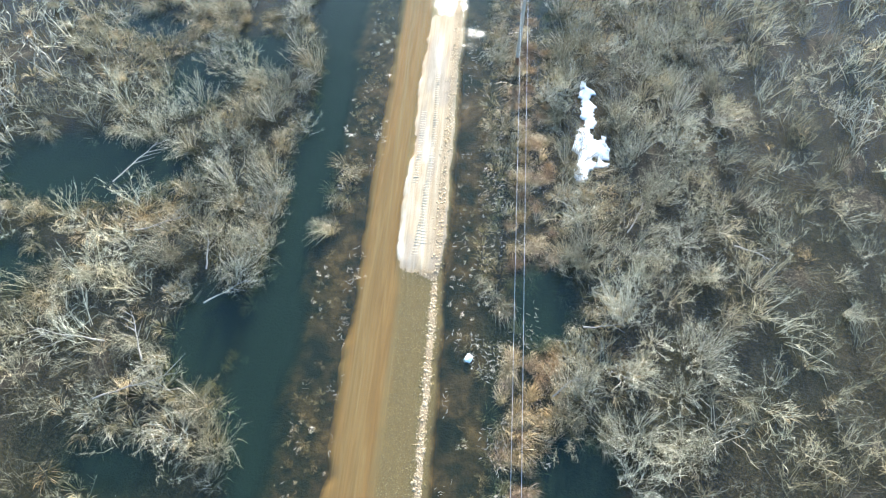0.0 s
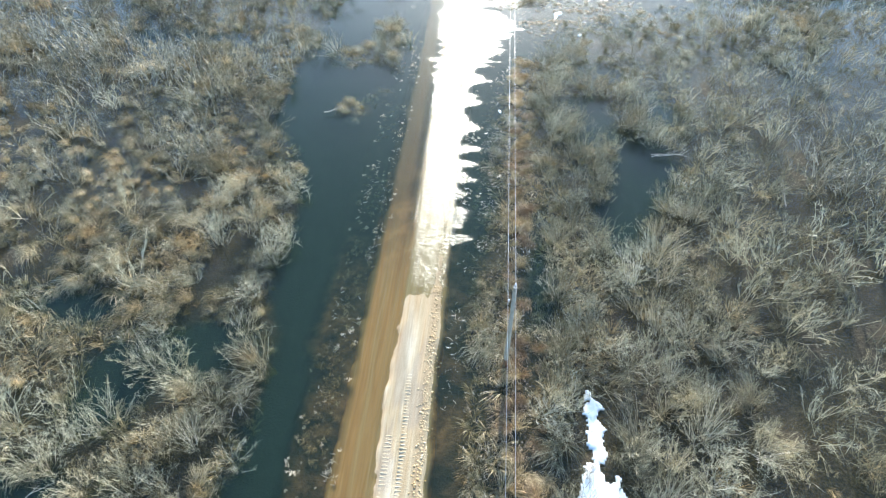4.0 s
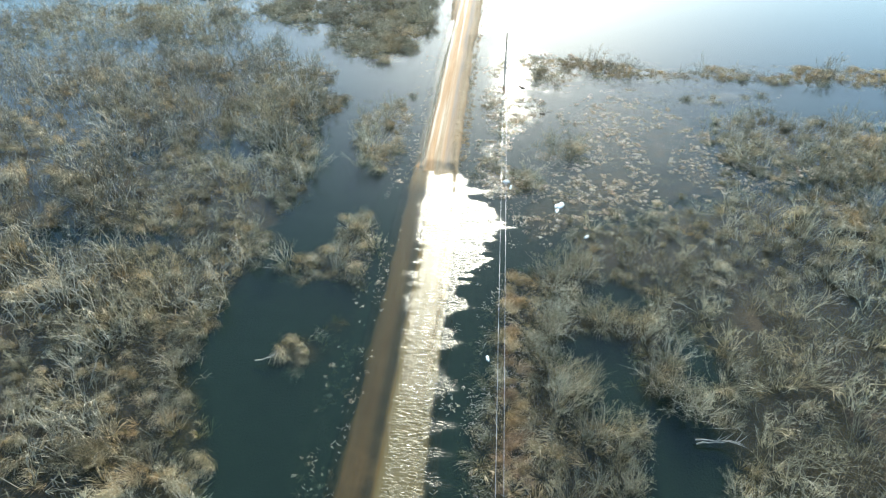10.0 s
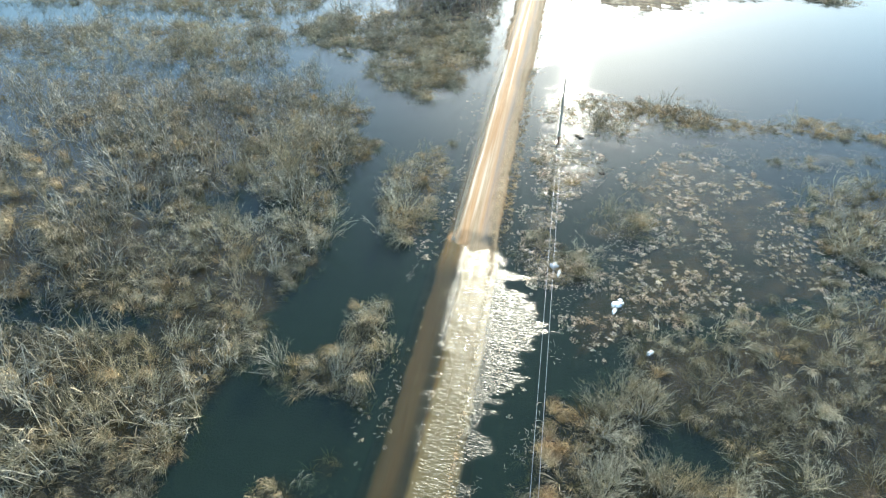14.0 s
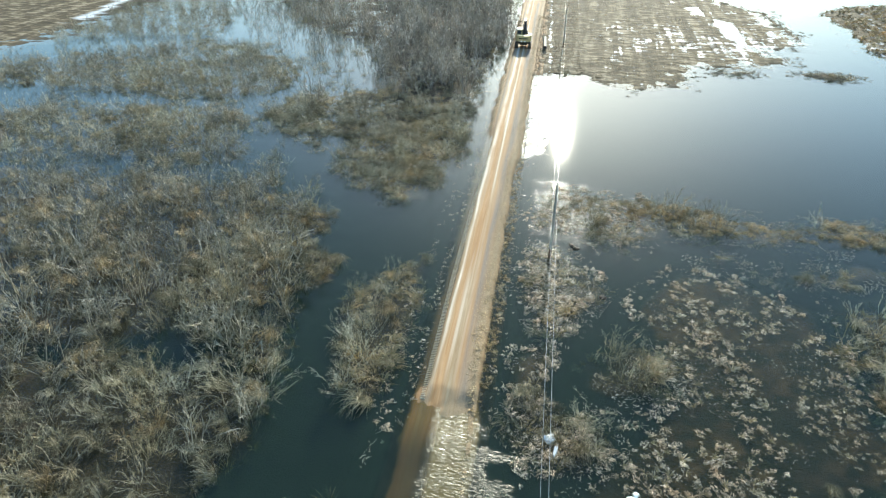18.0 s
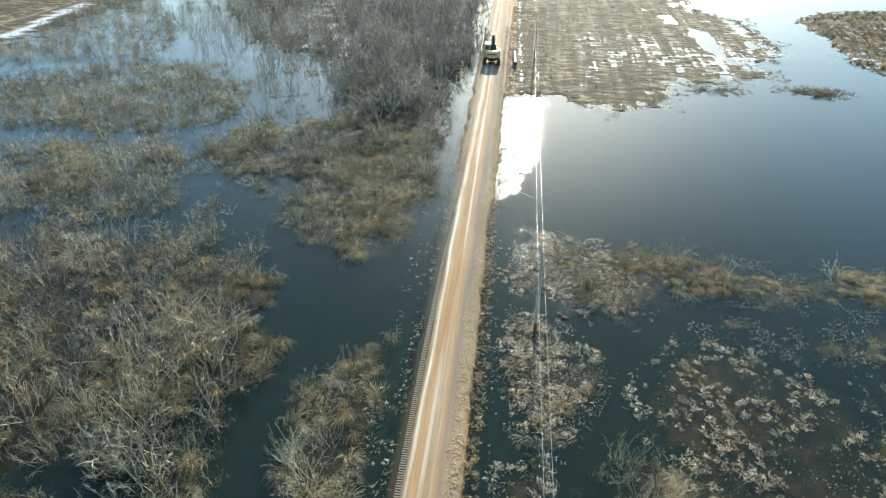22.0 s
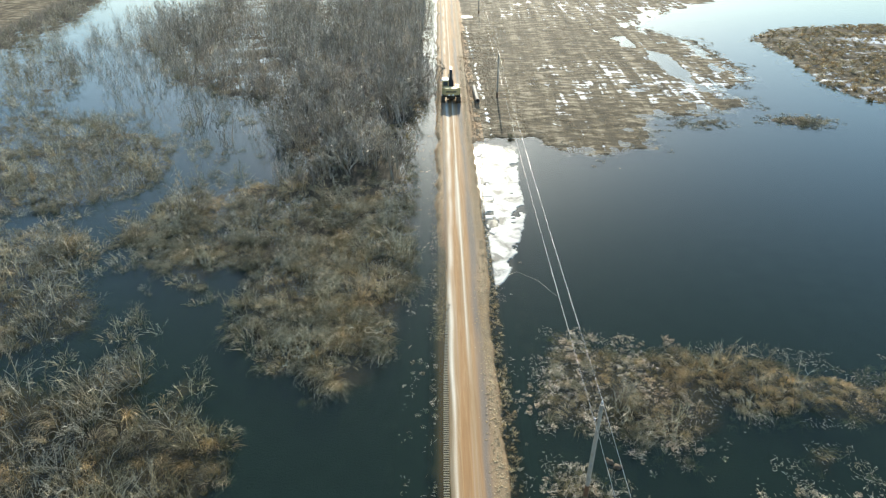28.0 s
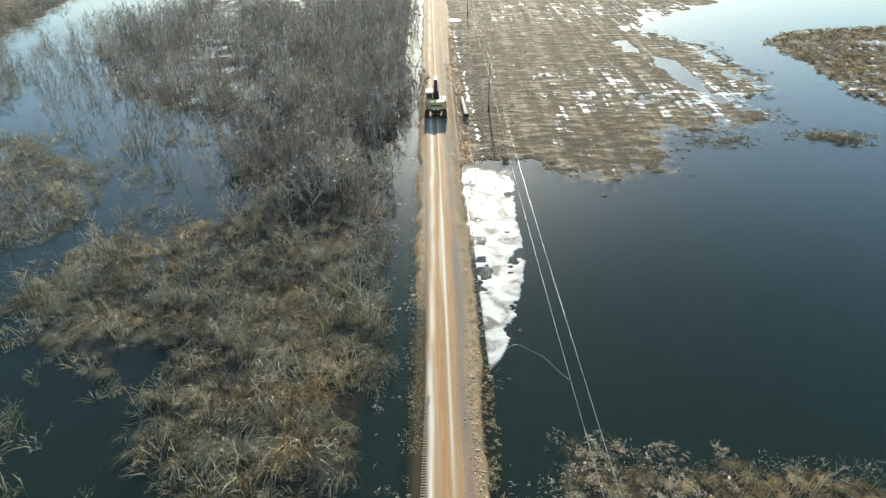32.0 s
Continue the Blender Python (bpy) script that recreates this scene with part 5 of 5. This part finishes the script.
for wname, dx, dz, sag, text in (("power_wire", -0.05, 0.27, 0.7, "upper bare aluminium power wire between poles"), ("neutral_wire", -0.34, -1.14, 0.75, "lower bare neutral wire between poles")):
    for (ax, ay, ah), (bx2, by2, bh) in zip(POLES, POLES[1:]):
        k = np.linspace(0, 1, 25)
        line = np.stack([ax + (bx2 - ax) * k + dx, ay + (by2 - ay) * k, ah + (bh - ah) * k + dz - 4 * sag * k * (1 - k)], 1)
        v, t = strands(line[None], np.full((1, 25), 0.0085))
        tagged(new(wname, mesh_np(wname, v, t, [WIRE], True)), text, "wire", "wires of the pole line")


def culvert(x0, y0, length, radius):
    """A corrugated pipe lying beside the road."""
    n, sides = 90, 20
    a = np.linspace(0, 2 * np.pi, sides, endpoint=False)
    rr = radius * (1 + 0.05 * np.cos(np.linspace(0, n * 1.6, n)))
    rows = [np.stack([np.cos(a) * r, np.full(sides, u), np.sin(a) * r], 1) for r, u in zip(rr, np.linspace(0, length, n))]
    inner = [row * np.array([0.9, 1, 0.9]) for row in rows[::-1]]
    v = np.concatenate(rows + inner)
    quads = []
    total = 2 * n
    for i in range(total):
        for j in range(sides):
            quads.append((i * sides + j, i * sides + (j + 1) % sides, ((i + 1) % total) * sides + (j + 1) % sides, ((i + 1) % total) * sides + j))
    thing = tagged(new("culvert_pipe", mesh_np("culvert_pipe", v, quads, [GALV], True)), "grey corrugated culvert pipe lying on the road's verge", "pipe")
    thing.matrix_basis = pose(x0, y0, float(ground_z(x0, y0)) + radius + 0.25, -0.5, 0, 1.5)


culvert(0.55, 185.6, 8.6, 0.36)


def lump(name, x, y, size, mat, label, category, seed, sink=0.25):
    """An uneven half-sunk lump of snow, ice or earth."""
    bm = bmesh.new()
    bmesh.ops.create_icosphere(bm, subdivisions=3, radius=1.0)
    off = Vector((seed * 3.7, seed * 1.9, 0))
    for v in bm.verts:
        n = noise.fractal(v.co * 1.3 + off, 0.8, 2.0, 4) * 0.6
        v.co = Vector((v.co.x * size[0], v.co.y * size[1], v.co.z * size[2])) * (1 + n)
    for f in bm.faces:
        f.smooth = True
    me = bpy.data.meshes.new(name)
    bm.to_mesh(me)
    bm.free()
    me.materials.append(mat)
    ob = tagged(new(name, me), label, category)
    ob.matrix_basis = pose(x, y, max(-0.05, float(ground_z(x, y))) + size[2] * sink, 0, 0, seed * 40)
    return ob


for i, (x, y, sx2, sy2, sz2) in enumerate([(3.5, 86.9, 0.42, 0.36, 0.16), (3.9, 86.0, 0.5, 0.14, 0.06), (8.5, 83.0, 0.3, 0.5, 0.1), (8.25, 82.2, 0.14, 0.4, 0.07), (8.75, 83.5, 0.2, 0.2, 0.08),
                                          (0.55, 12.1, 0.24, 0.2, 0.14), (2.2, 62.9, 0.24, 0.14, 0.07), (10.6, 78.2, 0.16, 0.3, 0.1)]):
    lump("snow_lump", x, y, (sx2, sy2, sz2), ICE, "ragged lump of old white snow among wet reeds", "snow", i + 1)
for i, (x, y) in enumerate([(5.2, 111.6), (7.8, 103.4), (5.6, 111.2)]):
    lump("mud_hummock", x, y, (0.3, 0.2, 0.16), plain("dark_hummock", (0.10, 0.07, 0.045), 0.85), "dark sodden hummock sticking out of the water", "hummock", i + 21)


def fallen(x, y, length, turn, r, seed, label="pale fallen branch lying across the thicket", mat=None):
    """A bent, forked dead branch."""
    rr = np.random.RandomState(seed)
    k = np.linspace(0, 1, 8)
    pts = np.stack([k * length, np.cumsum(rr.randn(8) * 0.05 * length / 3), 0.25 + 0.35 * k + rr.randn(8) * 0.03], 1)
    main = strands(pts[None], (r * (1 - 0.8 * k))[None])
    forks = []
    for j in (3, 4, 5, 6):
        q = np.linspace(0, 1, 4)
        side = rr.choice([-1, 1])
        f = pts[j] + np.stack([q * length * 0.28, side * q * length * (0.15 + 0.15 * rr.rand()), q * 0.25], 1)
        forks.append(strands(f[None], (r * 0.45 * (1 - 0.8 * q))[None]))
    v, t = join(main, *forks)
    ob = tagged(new("fallen_branch", mesh_np("fallen_branch", v, t, [mat or POLE_WOOD])), label, "branch")
    ob.matrix_basis = pose(x, y, max(0.0, float(ground_z(x, y))), 0, 0, turn)


for i, (x, y, ln, tr) in enumerate([(-23.5, 22.5, 4.0, 60), (-20.0, 11.5, 4.4, 175), (-19.5, 8.2, 4.6, 20), (-15.0, 14.2, 3.0, 35), (-15.5, 16.5, 2.6, 100), (10.0, 21.0, 2.6, 60), (16.5, 20.5, 2.2, 330),
                                   (7.0, 14.4, 2.2, 5), (-20.8, 18.8, 3.4, 15), (-17.6, 10.6, 3.0, 120), (5.2, 10.2, 1.8, 40), (15.0, 57.2, 2.8, -6), (15.0, 56.9, 2.6, 4), (12.5, 44.0, 2.4, 150), (18.5, 31.0, 2.3, 200), (-13.8, 61.0, 1.8, 20), (24.5, 51.5, 3.0, 80)]):
    fallen(x, y, ln, tr, 0.055, 900 + i)


# ---- clods of the verge, cleat marks, floating litter ----
def stones(name, x, y, z, sizes, mat, label, category, seed):
    """Many small faceted stones in one mesh."""
    r = np.random.RandomState(seed)
    base = np.array([(1, 0, 0), (-1, 0, 0), (0, 1, 0), (0, -1, 0), (0, 0, 1), (0, 0, -1)], float)
    tri = np.array([(0, 2, 4), (2, 1, 4), (1, 3, 4), (3, 0, 4), (2, 0, 5), (1, 2, 5), (3, 1, 5), (0, 3, 5)])
    n = len(x)
    s = sizes[0] + (sizes[1] - sizes[0]) * r.rand(n) ** 2
    v = base[None] * s[:, None, None] * (0.6 + 0.7 * r.rand(n, 6, 1)) * np.array([1, 1, 0.42])
    a = r.rand(n) * 6.283
    c, sn = np.cos(a)[:, None], np.sin(a)[:, None]
    v = np.stack([v[..., 0] * c - v[..., 1] * sn, v[..., 0] * sn + v[..., 1] * c, v[..., 2]], 2) + np.stack([x, y, z], 1)[:, None]
    t = tri[None] + (np.arange(n) * 6)[:, None, None]
    return tagged(new(name, mesh_np(name, v.reshape(-1, 3), t.reshape(-1, 3), [mat])), label, category, kind="stuff")


def road_z(x, y):
    """Height of the road surface at places near its edge, from the built grid."""
    i = np.clip(np.round((np.asarray(x) + 9.0) / 0.12).astype(int), 0, len(rx) - 1)
    j = np.clip(np.searchsorted(ry, np.asarray(y)), 0, len(ry) - 1)
    return RZ.reshape(len(ry), len(rx))[j, i]


rs = np.random.RandomState(77)
CLOD = plant_mat("straw_clods", (0.32, 0.23, 0.13), (0.54, 0.42, 0.26), (0.74, 0.63, 0.45))
cy = np.where(rs.rand(14000) < 0.3, rs.rand(14000) * 88, 88 + rs.rand(14000) * 130)
cx = -2.08 + 0.45 * (1 - smooth(86, 92, cy) * (1 - smooth(127, 137, cy))) + rs.randn(14000) * np.where(cy > 92, 0.34, 0.2) + 0.9 * smooth(170, 300, cy)
stones("verge_clods", cx, cy, road_z(cx, cy) + 0.01, (0.02, 0.095), CLOD, "pale straw-covered clods and gravel along the verge", "gravel", 78)
cy = rs.rand(7000) * 86 + 124
cx = -6.05 + rs.randn(7000) * 0.3
stones("edge_gravel", cx, cy, road_z(cx, cy) + 0.005, (0.03, 0.09), CLOD, "loose gravel along the road's western edge", "gravel", 79)
cy = 168 + rs.rand(6500) * 75
cx = -1.0 + 8.5 * rs.rand(6500) ** 1.8 + 0.9 * smooth(170, 300, cy)
EARTH = plant_mat("crumbled_earth", (0.12, 0.075, 0.042), (0.32, 0.22, 0.13), (0.55, 0.43, 0.29))
stones("earth_clods", cx, cy, np.maximum(ground_z(cx, cy), np.where(cx < 0.55, road_z(cx, cy), -1)) + 0.01, (0.05, 0.2), EARTH, "brown earth clods on the rough verge by the field", "earth", 81)
cy = np.concatenate([rs.rand(5000) * 17.5, 17.5 + rs.rand(1200) * 70])
cx = np.where(cy < 17.5, -3.7 + rs.rand(6200) * 2.3, -1.9 + rs.rand(6200) * 0.9)
stones("washed_gravel", cx, cy, road_z(cx, cy) + 0.012, (0.012, 0.045), CLOD, "washed gravel breaking the shallow water on the road", "gravel", 80)

SANDY = plain("damp_sand_ridges", (0.64, 0.51, 0.34), 0.85, 0.0, 20.0, 0.35)
cleat = mesh_np("cleat_ridge", [(-0.2, -0.05, 0), (0.2, -0.05, 0), (0.2, 0.05, 0), (-0.2, 0.05, 0), (-0.17, -0.015, 0.05), (0.17, -0.015, 0.05), (0.17, 0.02, 0.05), (-0.17, 0.02, 0.05)],
                [(0, 1, 5, 4), (1, 2, 6, 5), (2, 3, 7, 6), (3, 0, 4, 7), (4, 5, 6, 7)], [SANDY])
tracks = tagged(new("cleat_marks"), "row of crawler track ridges pressed in damp sand", "track marks")
for i in range(210):
    y = 89.0 + i * 0.19
    x = -5.46 - 0.14 * math.sin((y - 88) * 0.085) + 0.3 * max(0.0, (y - 120) / 12)
    r = new("ridge", cleat)
    r.parent = tracks
    r.matrix_basis = pose(x, y, max(-0.022, float(road_z(x, y)) - 0.012), 0, 0, 4 * math.sin(i * 1.7))

cap_tracks = tagged(new("cleat_marks"), "crawler track ridges across the dry crown of the lane", "track marks")
for x0, y0, n, bow in ((-3.15, 18.6, 74, 0.5), (-2.55, 19.4, 22, -0.4), (-3.75, 24.0, 30, 0.2)):
    for i in range(n):
        y = y0 + i * 0.215
        x = x0 + bow * math.sin((y - 18) * 0.16)
        r = new("ridge", cleat)
        r.parent = cap_tracks
        r.matrix_basis = pose(x, y, float(road_z(x, y)) - 0.026 - 0.016 * abs(math.sin(i * 0.37 + x0)), 0, 0, 7 * math.sin(i * 1.3))

WET = plant_mat("wet_reed_litter", (0.26, 0.20, 0.13), (0.52, 0.44, 0.33), (0.72, 0.66, 0.55), rough=0.28)


def litter(name, x, y, seed, lengths, label):
    """Stalks lying on the water."""
    r = np.random.RandomState(seed)
    a = r.rand(len(x)) * 6.283
    ln = lengths[0] + (lengths[1] - lengths[0]) * r.rand(len(x))
    z = np.maximum(0.012, ground_z(x, y)) + 0.03 * r.rand(len(x))
    d = np.stack([np.cos(a) * ln / 2, np.sin(a) * ln / 2, 0.02 * r.randn(len(x))], 1)
    c = np.stack([x, y, z], 1)
    bend = np.stack([-np.sin(a), np.cos(a), 0 * a], 1) * (r.randn(len(x)) * 0.10 * ln)[:, None]
    v, t = strands(np.stack([c - d, c + bend, c + d], 1), np.array([0.006, 0.0115, 0.005])[None] * (0.6 + 1.0 * r.rand(len(x)) ** 2)[:, None])
    return tagged(new(name, mesh_np(name, v, t, [WET])), label, "litter", kind="stuff")


def near_isles(x, y):
    d = np.maximum.reduce([inside(p, x, y) for p in (POLE_ISLE, REED_ISLE, HEDGE)])
    d = np.maximum(d, oval(ISLETS, x, y))
    d = np.maximum(d, np.where((x > 0) & (x < 5) & (y < 74), inside(EAST_THICKET, x, y), -9))
    return (d > -1.0) & (d < 3.5) & (x < 60) & (x > 0.6)


qx, qy = scatter(near_isles, (-16, 0, 60, 126), 0.19, 600, 0.6, 1.0, 0.7)
litter("floating_reeds", qx, qy, 601, (0.08, 0.36), "wet pale reed stalks afloat round the islets")
qx, qy = scatter(lambda x, y: inside(MARSH, x, y) > -1.5, (3, 74, 40, 112), 0.27, 610, 0.5, 1.05, 0.8)
litter("marsh_stalks", qx, qy, 611, (0.07, 0.28), "wet broken stalks afloat over the marsh")
qx, qy = scatter(lambda x, y: ((np.abs(x + 6.6 + 0.4 * fbm(x, y, 0.2, 640)) < 0.45) | (np.abs(x + 0.35) < 0.4) | (np.abs(x + 8.2 + 0.5 * fbm(x, y, 0.15, 641)) < 0.3)), (-9.5, 0, 0.6, 230), 0.2, 620, 0.35, 1.1, 0.6)
litter("strand_line", qx, qy, 621, (0.1, 0.4), "thin strand lines of wet litter beside the road")

# ---- rotten ice drifted against the verge ----
def drift(name, box, step, keep_at, base, thick, mat, label, category):
    """A ragged sheet of ice or snow, with a rim down to what it lies on."""
    ix, iy, iq = sheet(np.arange(box[0], box[2], step), np.arange(box[1], box[3], step))
    keep = keep_at(ix, iy)
    solid = (keep[iq] > 0).all(1)
    iz = base(ix, iy) + thick * smooth(0.0, 0.7, keep) + 0.4 * thick * fbm(ix, iy, 1.4, 137)
    used = np.unique(iq[solid])
    back = np.zeros(len(ix), int)
    back[used] = np.arange(len(used))
    top_v = np.stack([ix, iy, iz], 1)[used]
    low_v = top_v - np.array([0, 0, 2.2 * thick])
    q = back[iq[solid]]
    edges = Counter(tuple(sorted((a, b))) for f in q.tolist() for a, b in zip(f, f[1:] + f[:1]))
    rim = [(a, b) for f in q.tolist() for a, b in zip(f, f[1:] + f[:1]) if edges[tuple(sorted((a, b)))] == 1]
    n0 = len(top_v)
    walls = np.array([(b, a, a + n0, b + n0) for a, b in rim])
    me = mesh_np(name, np.concatenate([top_v, low_v]), np.concatenate([q, q[:, ::-1] + n0, walls]), [mat])
    return tagged(new(name, me), label, category)


def ice_keep(x, y):
    k = inside(SLICK, x, y) - 0.05 + 0.45 * fbm(x, y, 0.3, 130) + 0.1 * fbm(x, y, 1.5, 131)
    k = k - 1.6 * smooth(0.10, 0.38, fbm(x, y, 0.5, 133)) - 1.1 * smooth(163, 169, y)
    return np.where(x > -0.8, k, -1)


def snow_keep(x, y):
    d = oval([(8.0, 31.0, 0.5, 3.0), (7.7, 28.2, 0.75, 2.2), (8.8, 27.7, 0.7, 1.3), (7.4, 26.0, 0.4, 1.0)], x, y)
    return d + 0.02 + 0.5 * fbm(x, y, 1.3, 97, 4)


def ditch_keep(x, y):
    """Old snow left in the ditch beyond the verge."""
    return 0.42 - np.abs(x - 1.9 + 0.012 * (y - 170) + 0.25 * fbm(x, y, 0.3, 141)) + 0.9 * fbm(x, y, 0.9, 143, 4) - 0.32


def slush_material():
    m = Nodes("rotten_ice")
    v = m.coords()
    n, f = m.noise(0.5, 4, 0.6, v, 0.7), m.noise(7.0, 4, 0.7, v)
    c = m.ramp(n, (0.34, (0.06, 0.07, 0.075)), (0.43, (0.34, 0.345, 0.33)), (0.51, (0.58, 0.575, 0.53)))
    c = m.mix(m.val(f, 0.0, 0.35, 0.45, 0.8), c, (0.42, 0.40, 0.36))
    return m.done(c, m.val(f, 0.45, 0.75), m.bump(f, 0.4, 0.02), spec=0.15)


drift("ice_sheet", (-1.6, 129, 7.6, 171.5), 0.14, ice_keep, lambda x, y: 0.008 + 0 * x, 0.025, slush_material(), "thin sheet of rotten cream-white ice along the verge", "ice")
drift("snow_patch", (6, 23, 11, 35), 0.1, snow_keep, lambda x, y: np.maximum(0.02, ground_z(x, y)) + 0.03, 0.12, ICE, "ragged patch of old white snow beside the willows", "snow")
drift("ditch_snow", (-0.2, 170, 3.6, 250), 0.2, ditch_keep, lambda x, y: np.maximum(0.02, ground_z(x, y)) + 0.02, 0.05, ICE, "narrow broken strip of old snow in the ditch", "snow")

# ---- straw along the verge, foam line on the pond ----
qx, qy = scatter(lambda x, y: np.abs(x + 1.45 - 0.9 * smooth(170, 300, y) + 0.25 * fbm(x, y, 0.3, 650)) < 0.75, (-3.2, 91, 0.6, 262), 0.42, 651, 0.75)
mass("verge_straw", TUFT, qx, qy, (0.35, 0.95), [STRAW], "flattened straw and dead grass on the road's verge", "grass", 652, afloat=0.02)
k = np.linspace(0, 1, 30)
line = np.stack([-0.6 + 5.4 * k, 131.6 + 2.7 * np.sin(np.pi * k ** 0.75) - 1.2 * k ** 3 + 0.12 * np.sin(19 * k), np.full(30, 0.0)], 1)
tagged(new("foam_line", mesh_np("foam_line", *strands(line[None], np.full((1, 30), 0.007)), [WET])), "thin curved line of pale foam on the pond", "foam")
